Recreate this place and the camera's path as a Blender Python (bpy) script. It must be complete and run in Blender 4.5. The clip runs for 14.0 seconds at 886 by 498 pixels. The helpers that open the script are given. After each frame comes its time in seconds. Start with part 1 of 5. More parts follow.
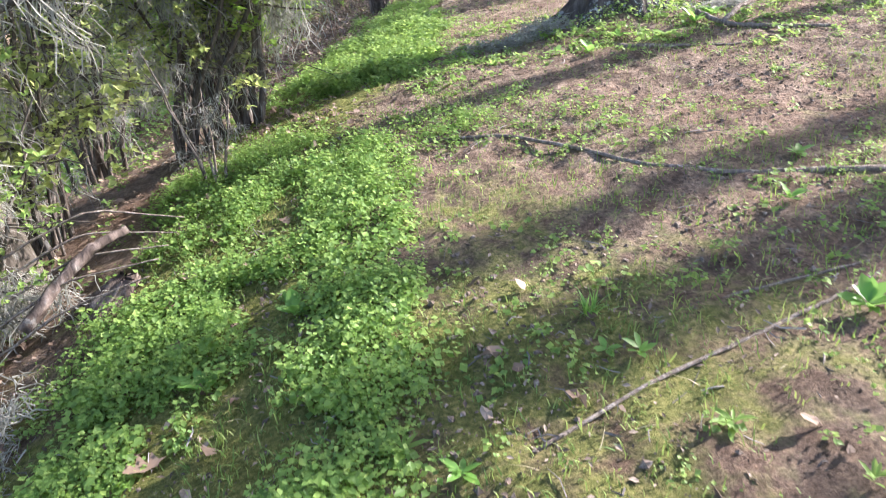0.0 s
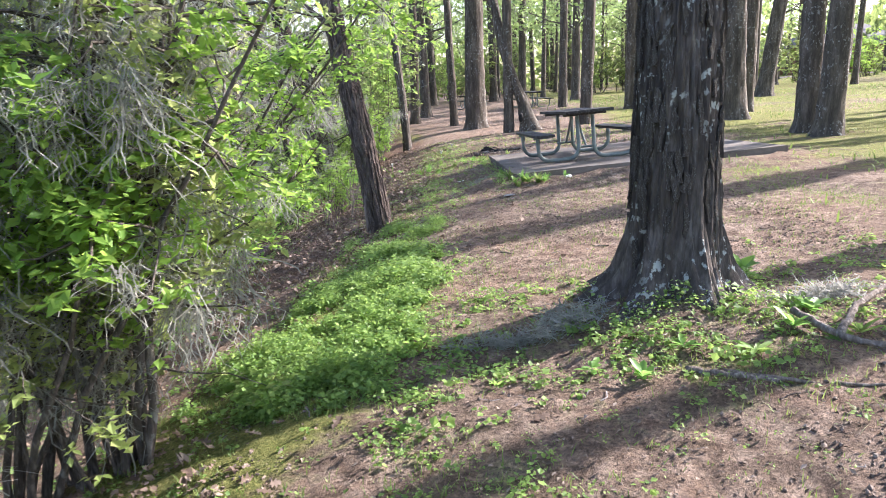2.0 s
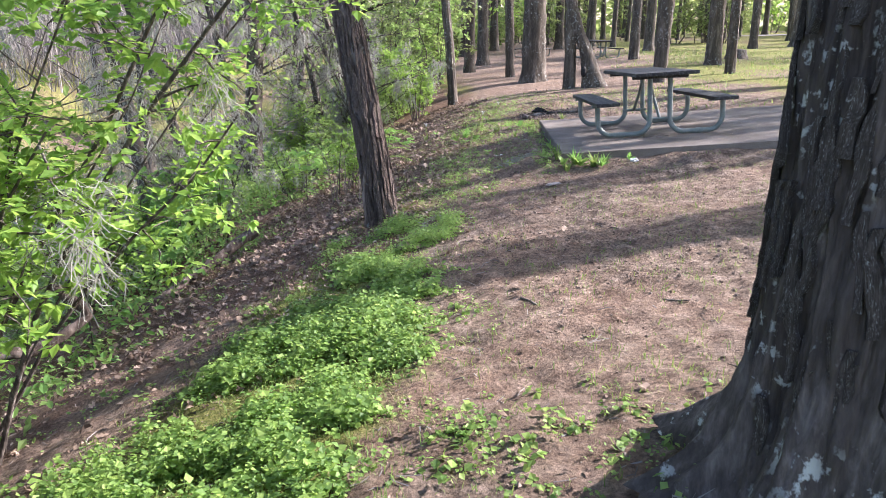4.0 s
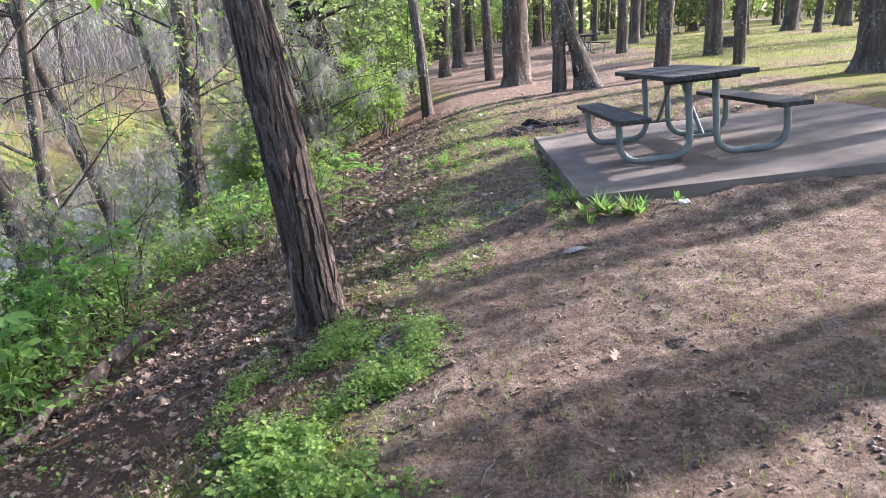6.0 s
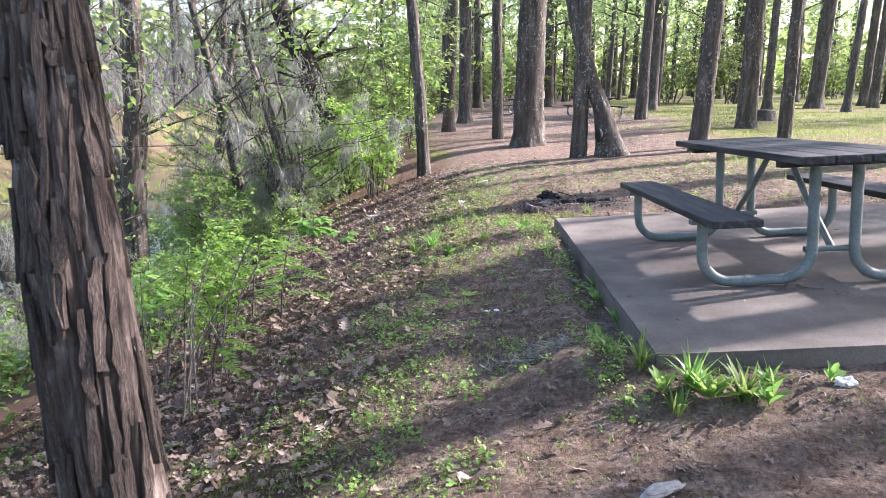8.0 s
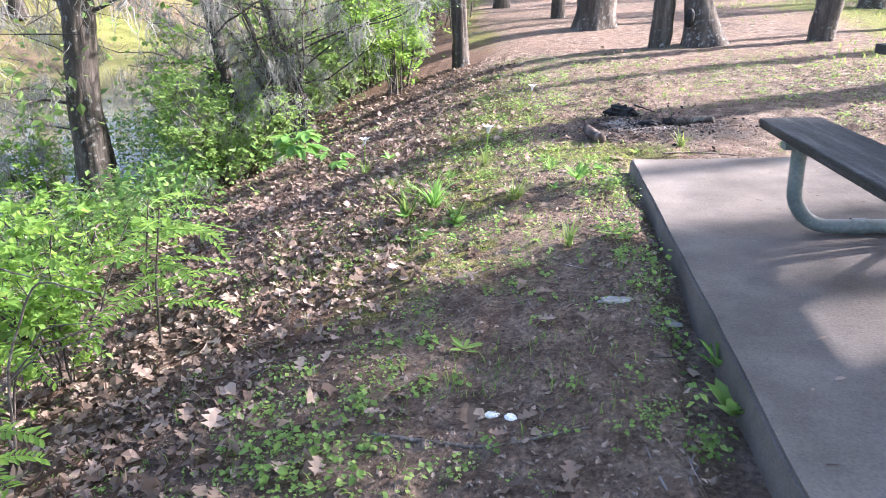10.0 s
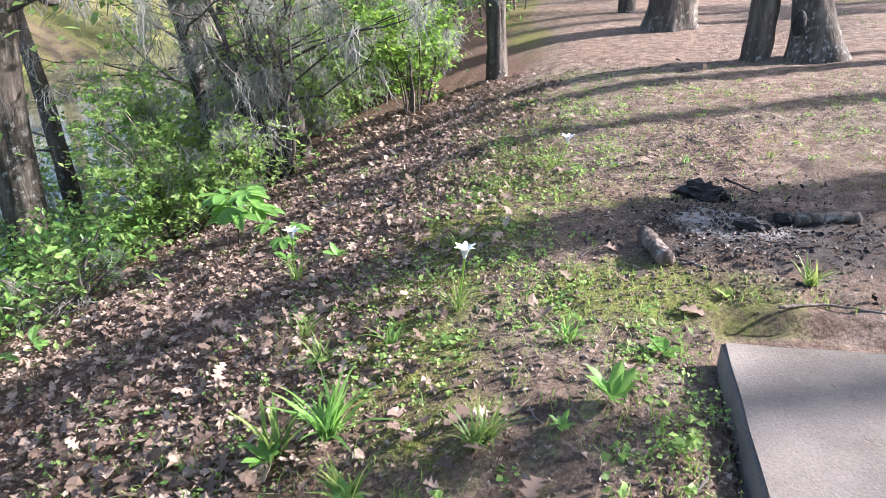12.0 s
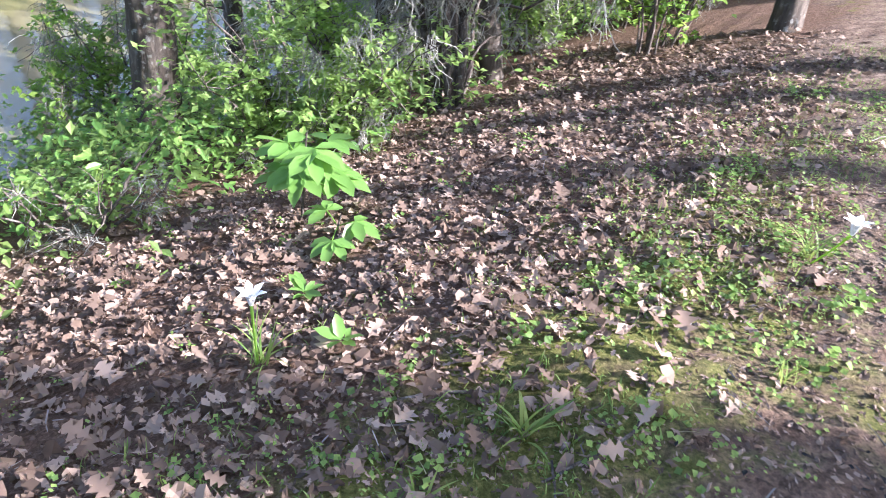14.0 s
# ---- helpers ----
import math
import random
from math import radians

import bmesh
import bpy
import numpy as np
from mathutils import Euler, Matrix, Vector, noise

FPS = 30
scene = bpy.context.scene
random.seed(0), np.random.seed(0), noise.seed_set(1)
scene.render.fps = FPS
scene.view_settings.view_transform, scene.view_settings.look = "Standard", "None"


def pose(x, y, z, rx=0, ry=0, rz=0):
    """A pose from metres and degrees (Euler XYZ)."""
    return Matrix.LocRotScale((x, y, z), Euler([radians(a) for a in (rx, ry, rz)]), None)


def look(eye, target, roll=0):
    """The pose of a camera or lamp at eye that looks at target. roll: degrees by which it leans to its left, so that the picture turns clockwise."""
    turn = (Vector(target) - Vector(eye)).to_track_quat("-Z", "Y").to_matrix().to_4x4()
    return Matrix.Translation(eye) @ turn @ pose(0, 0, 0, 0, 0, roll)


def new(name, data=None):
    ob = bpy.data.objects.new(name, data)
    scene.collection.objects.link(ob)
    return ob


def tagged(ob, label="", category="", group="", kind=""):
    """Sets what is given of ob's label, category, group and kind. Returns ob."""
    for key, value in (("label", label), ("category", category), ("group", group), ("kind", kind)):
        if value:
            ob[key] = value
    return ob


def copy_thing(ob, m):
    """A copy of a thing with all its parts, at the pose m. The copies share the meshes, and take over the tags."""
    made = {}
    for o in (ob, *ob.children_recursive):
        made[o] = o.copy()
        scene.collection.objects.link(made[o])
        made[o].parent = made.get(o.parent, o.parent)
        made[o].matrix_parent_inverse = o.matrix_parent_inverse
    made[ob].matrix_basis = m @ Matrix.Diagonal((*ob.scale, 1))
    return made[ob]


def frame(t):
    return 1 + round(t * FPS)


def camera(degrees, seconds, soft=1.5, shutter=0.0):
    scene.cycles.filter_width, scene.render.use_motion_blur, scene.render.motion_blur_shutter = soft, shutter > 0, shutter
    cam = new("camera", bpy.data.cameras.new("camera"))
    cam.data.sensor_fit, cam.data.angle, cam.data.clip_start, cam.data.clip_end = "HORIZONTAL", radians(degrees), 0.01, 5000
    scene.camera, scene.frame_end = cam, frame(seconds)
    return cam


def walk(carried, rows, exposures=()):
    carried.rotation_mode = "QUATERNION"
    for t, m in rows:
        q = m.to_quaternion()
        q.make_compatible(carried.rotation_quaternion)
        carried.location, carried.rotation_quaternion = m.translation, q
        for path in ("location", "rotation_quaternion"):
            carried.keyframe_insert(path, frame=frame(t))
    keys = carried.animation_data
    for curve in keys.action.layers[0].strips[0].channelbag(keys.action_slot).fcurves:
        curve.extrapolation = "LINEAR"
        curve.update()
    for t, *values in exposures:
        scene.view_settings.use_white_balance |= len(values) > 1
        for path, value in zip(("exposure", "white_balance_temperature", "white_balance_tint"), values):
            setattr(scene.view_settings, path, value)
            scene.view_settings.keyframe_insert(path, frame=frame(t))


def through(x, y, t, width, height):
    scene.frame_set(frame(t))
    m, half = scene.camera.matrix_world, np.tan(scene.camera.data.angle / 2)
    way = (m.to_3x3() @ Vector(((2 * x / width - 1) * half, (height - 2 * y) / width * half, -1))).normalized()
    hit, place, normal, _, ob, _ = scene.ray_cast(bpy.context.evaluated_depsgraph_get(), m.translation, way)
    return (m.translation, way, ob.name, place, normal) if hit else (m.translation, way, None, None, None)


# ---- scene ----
cam = camera(63.7, 14.0, soft=0.75, shutter=0.12)
PATH = [
    (0, (0.056, 0.076, 1.504), (-0.007, 1.864, 0.612), -3.9),
    (0.5, (0.059, 0.467, 1.597), (-0.105, 2.327, 0.881), -3.8),
    (1, (0.116, 0.894, 1.663), (0.002, 2.808, 1.094), -2.6),
    (1.5, (0.164, 1.396, 1.766), (0.01, 3.341, 1.324), -1.8),
    (2, (0.22, 1.954, 1.804), (0.131, 3.9, 1.351), -2.3),
    (2.5, (0.378, 2.499, 1.849), (0.366, 4.447, 1.395), -1.5),
    (3, (0.451, 3.005, 1.854), (0.326, 4.946, 1.388), -1.4),
    (3.2, (0.503, 3.214, 1.873), (0.327, 5.147, 1.393), -1.5),
    (5.3, (0.378, 5.744, 1.807), (0.099, 7.581, 1.069), -0.8),
    (5.5, (0.341, 6.001, 1.816), (0.094, 7.868, 1.143), -2.4),
    (6, (0.315, 6.529, 1.819), (0.104, 8.428, 1.229), -3.5),
    (6.5, (0.234, 7.121, 1.805), (-0.104, 9.023, 1.286), -2.1),
    (7, (0.199, 7.738, 1.783), (-0.061, 9.665, 1.313), -1.0),
    (7.5, (0.194, 8.367, 1.74), (-0.017, 10.302, 1.28), 0.5),
    (7.7, (0.173, 8.592, 1.703), (-0.028, 10.532, 1.26), 0.5),
    (9.8, (0.201, 11.214, 1.592), (-0.057, 13.063, 0.874), 1.0),
    (10, (0.187, 11.456, 1.574), (-0.147, 13.273, 0.807), 0.8),
    (10.5, (0.222, 12.008, 1.554), (-0.219, 13.771, 0.72), 1.1),
    (11, (0.231, 12.605, 1.553), (-0.316, 14.355, 0.756), 2.1),
    (11.5, (0.229, 13.204, 1.582), (-0.3, 14.975, 0.818), 0.7),
    (12, (0.224, 13.799, 1.603), (-0.277, 15.557, 0.791), 0.8),
    (12.5, (0.151, 14.365, 1.621), (-0.347, 16.11, 0.779), 1.0),
    (13, (0.082, 14.908, 1.599), (-0.44, 16.631, 0.727), 3.2),
    (13.2, (0.051, 15.099, 1.576), (-0.541, 16.783, 0.675), 4.1),
    (13.5, (-0.024, 15.393, 1.534), (-0.735, 16.985, 0.556), 5.9),
    (14, (-0.126, 15.853, 1.465), (-1.084, 17.217, 0.359), 7.7),
]
walk(cam, [(t, look(eye, target, roll)) for t, eye, target, roll in PATH], [(0, 1.95, 6200, 19), (2.5, 1.85, 6150, 21), (7, 1.8, 6050, 24), (10, 2.32, 5950, 23), (11.5, 1.95, 5950, 20), (13.2, 1.95, 5850, 21), (14, 2.25, 5800, 24)])

# ---------------------------------------------------------------- light
SUN_DIR = Vector((0.88, 0.40, 0.56)).normalized()      # towards the sun: to the right of the walk and a little ahead
world = bpy.data.worlds.new("sky")
scene.world = world
world.use_nodes = True
wn = world.node_tree.nodes
sky = wn.new("ShaderNodeTexSky")
sky.sky_type, sky.sun_disc = "NISHITA", False
sky.sun_elevation = math.asin(SUN_DIR.z)
sky.sun_rotation = math.atan2(SUN_DIR.x, SUN_DIR.y)
sky.air_density, sky.dust_density = 1.0, 2.0
world.node_tree.links.new(sky.outputs[0], wn["Background"].inputs[0])
wn["Background"].inputs[1].default_value = 0.15
sun = new("sun", bpy.data.lights.new("sun", "SUN"))
sun.data.energy, sun.data.angle, sun.data.color = 5.0, radians(1.0), (1.0, 0.94, 0.86)
sun.matrix_world = look(SUN_DIR * 50, (0, 0, 0))

# ---------------------------------------------------------------- helpers
RNG = np.random.default_rng(7)


def vnoise(x, y, z=0.0, seed=0):
    """Value noise, about -1..1, on arrays."""
    x, y, z = np.broadcast_arrays(np.asarray(x, float), np.asarray(y, float), np.asarray(z, float))
    xi, yi, zi = np.floor(x).astype(np.int64), np.floor(y).astype(np.int64), np.floor(z).astype(np.int64)
    fx, fy, fz = x - xi, y - yi, z - zi
    fx, fy, fz = fx * fx * (3 - 2 * fx), fy * fy * (3 - 2 * fy), fz * fz * (3 - 2 * fz)

    def hsh(a, b, c):
        n = (a * 374761393 + b * 668265263 + c * 1442695041 + seed * 974711) & 0x7FFFFFFF
        n = ((n ^ (n >> 13)) * 1274126177) & 0x7FFFFFFF
        return ((n ^ (n >> 16)) & 0xFFFF) / 32767.5 - 1
    out = 0
    for i in (0, 1):
        for j in (0, 1):
            for k in (0, 1):
                w = (fx if i else 1 - fx) * (fy if j else 1 - fy) * (fz if k else 1 - fz)
                out = out + w * hsh(xi + i, yi + j, zi + k)
    return out


def fbm(x, y, z=0.0, seed=0, octaves=4):
    return sum(vnoise(x * 2 ** i, y * 2 ** i, np.asarray(z) * 2 ** i, seed + i) * 0.55 ** i for i in range(octaves))


def mesh_of(name, verts, faces, material=None, smooth=True):
    me = bpy.data.meshes.new(name)
    if isinstance(faces, np.ndarray):
        n, k = faces.shape
        me.vertices.add(len(verts))
        me.vertices.foreach_set("co", np.asarray(verts, np.float32).ravel())
        me.loops.add(n * k)
        me.loops.foreach_set("vertex_index", faces.astype(np.int32).ravel())
        me.polygons.add(n)
        me.polygons.foreach_set("loop_start", np.arange(0, n * k, k, dtype=np.int32))
        me.update(calc_edges=True)
    else:
        me.from_pydata([tuple(v) for v in verts], [], faces)
    me.polygons.foreach_set("use_smooth", np.full(len(me.polygons), smooth))
    if material:
        me.materials.append(material)
    return me


def part(name, me, material=None, parent=None, label="", m=None):
    """One mesh object, under parent if given. me: a mesh or a bmesh."""
    if isinstance(me, bmesh.types.BMesh):
        bm, me = me, bpy.data.meshes.new(name)
        bm.to_mesh(me)
        bm.free()
    if material and not me.materials:
        me.materials.append(material)
    ob = new(name, me)
    ob.parent = parent
    if m is not None:
        ob.matrix_basis = m
    return tagged(ob, label)


def box(sx, sy, sz, bevel=0.006, segments=2):
    bm = bmesh.new()
    bmesh.ops.create_cube(bm, size=1, matrix=Matrix.Diagonal((sx, sy, sz, 1)))
    if bevel:
        bmesh.ops.bevel(bm, geom=bm.edges[:], offset=bevel, segments=segments, affect="EDGES", profile=0.6)
    return bm


def tube(points, radii, seg=8, rough=0.0, seed=0, caps=True):
    """Verts and faces of a round stick along points."""
    P = np.asarray(points, float)
    n = len(P)
    r = np.broadcast_to(np.asarray(radii, float), (n,))
    T = np.gradient(P, axis=0)
    T /= np.linalg.norm(T, axis=1)[:, None] + 1e-9
    ref = np.array([0.0, 1.0, 0.0]) if abs(T[:, 1]).mean() < 0.8 else np.array([1.0, 0.0, 0.0])
    U = np.cross(T, ref)
    U /= np.linalg.norm(U, axis=1)[:, None] + 1e-9
    V = np.cross(T, U)
    a = np.linspace(0, 2 * math.pi, seg, endpoint=False)
    rr = r[:, None] * np.ones(seg)[None]
    if rough:
        rr = rr * (1 + rough * vnoise(np.cos(a)[None] * 2 + 7, np.sin(a)[None] * 2 + 3, np.arange(n)[:, None] * 0.7, seed))
    W = P[:, None] + rr[..., None] * (np.cos(a)[None, :, None] * U[:, None] + np.sin(a)[None, :, None] * V[:, None])
    i, j = np.meshgrid(np.arange(n - 1), np.arange(seg), indexing="ij")
    k = (j + 1) % seg
    F = np.stack([i * seg + j, i * seg + k, (i + 1) * seg + k, (i + 1) * seg + j], -1).reshape(-1, 4)
    return W.reshape(-1, 3), F


def join(pieces):
    """Several (verts, faces) with faces of one size into one."""
    V, F, o = [], [], 0
    for v, f in pieces:
        V.append(v)
        F.append(f + o)
        o += len(v)
    return np.concatenate(V), np.concatenate(F)


def rots(yaw, pitch, roll):
    """Rotation matrices (n, 3, 3): roll about x, then pitch about y, then yaw about z."""
    cz, sz, cy, sy, cx, sx = np.cos(yaw), np.sin(yaw), np.cos(pitch), np.sin(pitch), np.cos(roll), np.sin(roll)
    return np.stack([np.stack([cz * cy, cz * sy * sx - sz * cx, cz * sy * cx + sz * sx], -1),
                     np.stack([sz * cy, sz * sy * sx + cz * cx, sz * sy * cx - cz * sx], -1),
                     np.stack([-sy, cy * sx, cy * cx], -1)], -2)


def soup(tv, tf, P, R, S):
    """Copies of a template at P, turned by R, scaled by S (n,) or (n, 3), as one (verts, faces)."""
    tv, tf, P = np.asarray(tv, float), np.asarray(tf), np.asarray(P, float)
    S = np.asarray(S, float)
    S = np.repeat(S[:, None], 3, 1) if S.ndim == 1 else S
    V = np.einsum("nij,nkj->nki", R, tv[None] * S[:, None]) + P[:, None]
    F = tf[None] + (np.arange(len(P)) * len(tv))[:, None, None]
    return V.reshape(-1, 3), F.reshape(-1, tf.shape[1])


# leaf outlines, lying along +x from the stalk, as triangles with a fold along the middle
OVAL_V = np.array([(0, 0, 0), (0.35, 0.24, 0.05), (0.75, 0.2, 0.03), (1, 0, -0.06), (0.75, -0.2, 0.03), (0.35, -0.24, 0.05), (0.5, 0, -0.02)])
OVAL_F = np.array([(0, 6, 1), (1, 6, 2), (2, 6, 3), (3, 6, 4), (4, 6, 5), (5, 6, 0)])
QUAD_V = np.array([(0, 0, 0), (0.45, 0.3, 0.06), (1, 0, -0.08), (0.45, -0.3, 0.06)])
QUAD_F = np.array([(0, 2, 1), (0, 3, 2)])
BLADE_V = np.array([(0, 0.5, 0), (0, -0.5, 0), (0.35, 0.42, 0.5), (0.35, -0.42, 0.5), (1.0, 0, 0.72)])
BLADE_F = np.array([(0, 1, 3), (0, 3, 2), (2, 3, 4)])
OAK_V = np.array([(0, 0, 0), (0.18, 0.05, .02), (0.28, 0.3, .1), (0.42, 0.1, .0), (0.58, 0.36, .12), (0.7, 0.1, .03), (0.84, 0.22, .1), (1, 0, .0),
                  (0.84, -0.22, .08), (0.7, -0.1, .03), (0.58, -0.36, .14), (0.42, -0.1, .0), (0.28, -0.3, .08), (0.18, -0.05, .02)])
OAK_F = np.array([(0, 1, 13), (1, 2, 3), (13, 11, 12), (1, 3, 13), (13, 3, 11), (3, 4, 5), (11, 9, 10), (3, 5, 11), (11, 5, 9), (5, 6, 7), (9, 7, 8), (5, 7, 9)])



CLOD_V = np.array([(1, 0, 0), (-0.9, 0.15, 0), (0.1, 1, 0.1), (0, -0.95, 0), (0.1, 0, 1), (0, 0.1, -1)])
CLOD_F = np.array([(0, 2, 4), (2, 1, 4), (1, 3, 4), (3, 0, 4), (2, 0, 5), (1, 2, 5), (3, 1, 5), (0, 3, 5)])
TWIG_V = np.array([(x, math.cos(a) * r, math.sin(a) * r) for x, dz, r in ((-0.5, 0, 1), (0.05, 0, 0.9), (0.5, 0, 0.45)) for a in (0, 2.094, 4.189)]) + np.repeat([(0, 0, 0), (0, 4.0, 0), (0, -2.0, 0)], 3, 0)
TWIG_F = np.array([t for i in (0, 3) for j in range(3) for t in ((i + j, i + (j + 1) % 3, i + 3 + (j + 1) % 3), (i + j, i + 3 + (j + 1) % 3, i + 3 + j))])


def crumple(seed):
    """A torn, curled scrap of leaf as a fan."""
    rg = np.random.default_rng(seed)
    a = np.linspace(0, 6.283, 8, endpoint=False) + rg.normal(0, 0.15, 8)
    r = 0.5 * (0.5 + 0.7 * rg.random(8))
    V = np.concatenate([[(0, 0, 0)], np.stack([r * np.cos(a), 0.65 * r * np.sin(a), 0.22 * rg.normal(0, 1, 8)], -1)])
    return V, np.array([(0, 1 + k, 1 + (k + 1) % 8) for k in range(8)])


# ---------------------------------------------------------------- materials
def material(name, rough=0.8, spec=0.3):
    mat = bpy.data.materials.new(name)
    mat.use_nodes = True
    nt = mat.node_tree
    bsdf = nt.nodes["Principled BSDF"]
    bsdf.inputs["Roughness"].default_value = rough
    bsdf.inputs["Specular IOR Level"].default_value = spec
    return mat, nt, bsdf


def node(nt, kind, **inputs):
    nd = nt.nodes.new(kind)
    for key, v in inputs.items():
        nd.inputs[key.replace("_", " ")].default_value = v
    return nd


def coords(nt, scale=(1, 1, 1), world_space=False):
    tc = nt.nodes.new("ShaderNodeNewGeometry" if world_space else "ShaderNodeTexCoord")
    mp = nt.nodes.new("ShaderNodeMapping")
    mp.inputs["Scale"].default_value = scale
    nt.links.new(tc.outputs["Position" if world_space else "Object"], mp.inputs[0])
    return mp.outputs[0]


def noise_tex(nt, vec, scale, detail=6.0, rough=0.6):
    nd = node(nt, "ShaderNodeTexNoise", Scale=scale, Detail=detail, Roughness=rough)
    nt.links.new(vec, nd.inputs["Vector"])
    return nd.outputs["Fac"]


def ramp(nt, fac, stops):
    nd = nt.nodes.new("ShaderNodeValToRGB")
    el = nd.color_ramp.elements
    while len(el) < len(stops):
        el.new(0.5)
    for e, (p, c) in zip(el, stops):
        e.position, e.color = p, (*c, 1) if len(c) == 3 else c
    nt.links.new(fac, nd.inputs[0])
    return nd.outputs[0]


def mix(nt, fac, a, b, mode="MIX"):
    nd = nt.nodes.new("ShaderNodeMix")
    nd.data_type, nd.blend_type = "RGBA", mode
    for v, i in ((fac, 0), (a, 6), (b, 7)):
        if isinstance(v, (int, float)):
            nd.inputs[i].default_value = v
        elif isinstance(v, tuple):
            nd.inputs[i].default_value = (*v, 1)
        else:
            nt.links.new(v, nd.inputs[i])
    return nd.outputs[2]


def math_node(nt, op, a, b=0.0, clamp=False):
    nd = nt.nodes.new("ShaderNodeMath")
    nd.operation, nd.use_clamp = op, clamp
    for v, i in ((a, 0), (b, 1)):
        if isinstance(v, (int, float)):
            nd.inputs[i].default_value = v
        else:
            nt.links.new(v, nd.inputs[i])
    return nd.outputs[0]


def bump(nt, bsdf, height, strength=0.5, distance=0.01):
    nd = node(nt, "ShaderNodeBump", Strength=strength, Distance=distance)
    nt.links.new(height, nd.inputs["Height"])
    nt.links.new(nd.outputs[0], bsdf.inputs["Normal"])


def leaf_mat(name, dark, mid, light, through=0.35, rough=0.55):
    """Foliage: colour varies from leaf to leaf; light passes through the blade."""
    mat, nt, bsdf = material(name, rough, 0.35)
    geo = nt.nodes.new("ShaderNodeNewGeometry")
    col = ramp(nt, geo.outputs["Random Per Island"], [(0.0, dark), (0.5, mid), (1.0, light)])
    big = noise_tex(nt, coords(nt, (1, 1, 1), True), 1.3, 3)
    col = mix(nt, math_node(nt, "MULTIPLY", big, 0.5), col, tuple(c * 0.55 for c in mid))
    nt.links.new(col, bsdf.inputs["Base Color"])
    tr = nt.nodes.new("ShaderNodeBsdfTranslucent")
    nt.links.new(mix(nt, 0.35, col, tuple(min(1, c * 2.2) for c in light)), tr.inputs[0])
    ms = nt.nodes.new("ShaderNodeMixShader")
    ms.inputs[0].default_value = through
    nt.links.new(bsdf.outputs[0], ms.inputs[1])
    nt.links.new(tr.outputs[0], ms.inputs[2])
    nt.links.new(ms.outputs[0], nt.nodes["Material Output"].inputs[0])
    return mat


def bark_mat(name, dark, light, lichen=0.0, streak=(14, 14, 2.2)):
    mat, nt, bsdf = material(name, 0.92, 0.15)
    v = coords(nt, streak)
    fur = noise_tex(nt, v, 1.0, 8, 0.65)
    col = ramp(nt, fur, [(0.25, tuple(c * 0.45 for c in dark)), (0.5, dark), (0.75, light)])
    fine = noise_tex(nt, coords(nt, (60, 60, 14)), 1.0, 4)
    col = mix(nt, 0.5, col, ramp(nt, fine, [(0.3, (0.25, 0.25, 0.25)), (0.7, (1, 1, 1))]), "MULTIPLY")
    if lichen:
        spots = noise_tex(nt, coords(nt, (1, 1, 0.8)), 21.0, 4, 0.6)
        zone = noise_tex(nt, coords(nt), 2.1, 2)
        fac = math_node(nt, "MULTIPLY", ramp(nt, spots, [(0.57, (0, 0, 0)), (0.63, (1, 1, 1))]), ramp(nt, zone, [(0.42, (0, 0, 0)), (0.55, (1, 1, 1))]))
        col = mix(nt, math_node(nt, "MULTIPLY", fac, lichen), col, (0.40, 0.42, 0.39))
    nt.links.new(col, bsdf.inputs["Base Color"])
    bump(nt, bsdf, math_node(nt, "ADD", fur, math_node(nt, "MULTIPLY", fine, 0.4)), 0.9, 0.02)
    return mat


BARK_NEAR = bark_mat("furrowed_bark", (0.095, 0.08, 0.07), (0.25, 0.22, 0.195), 1.0)
BARK_RED = bark_mat("shaggy_bark", (0.12, 0.092, 0.078), (0.42, 0.335, 0.285), 0.25)
BARK_FAR = bark_mat("grey_bark", (0.10, 0.085, 0.07), (0.25, 0.215, 0.18), 0.5, (9, 9, 1.6))
BARK_DARK = bark_mat("dark_bark", (0.04, 0.032, 0.027), (0.12, 0.10, 0.085), 0.0)
TWIG = bark_mat("twig_bark", (0.12, 0.1, 0.085), (0.32, 0.28, 0.24), 0.3, (30, 30, 8))
DEADWOOD = bark_mat("pale_dead_wood", (0.22, 0.18, 0.15), (0.5, 0.45, 0.4), 0.0, (40, 40, 8))
CLOVER = leaf_mat("clover_leaf", (0.06, 0.125, 0.035), (0.17, 0.295, 0.07), (0.34, 0.47, 0.125), 0.46)
YAUPON_LEAF = leaf_mat("yaupon_leaf", (0.1, 0.155, 0.045), (0.26, 0.36, 0.1), (0.46, 0.56, 0.2), 0.56, 0.42)
WOODLEAF = leaf_mat("understorey_leaf", (0.05, 0.075, 0.03), (0.12, 0.165, 0.06), (0.3, 0.37, 0.12), 0.42)
SHRUB = leaf_mat("shrub_leaf", (0.06, 0.12, 0.035), (0.165, 0.275, 0.07), (0.34, 0.48, 0.14), 0.54)
SPRING = leaf_mat("spring_leaf", (0.09, 0.19, 0.035), (0.18, 0.33, 0.06), (0.32, 0.47, 0.09), 0.5)
FARLEAF = leaf_mat("canopy_leaf", (0.1, 0.16, 0.06), (0.2, 0.29, 0.1), (0.34, 0.44, 0.17), 0.5)
BROAD = leaf_mat("broad_leaf", (0.07, 0.17, 0.04), (0.14, 0.29, 0.065), (0.25, 0.42, 0.1), 0.45, 0.4)
GRASS = leaf_mat("grass_blade", (0.06, 0.13, 0.025), (0.13, 0.23, 0.05), (0.3, 0.36, 0.1), 0.35)
STRAW = leaf_mat("dry_grass", (0.2, 0.17, 0.09), (0.34, 0.29, 0.16), (0.5, 0.44, 0.27), 0.25)
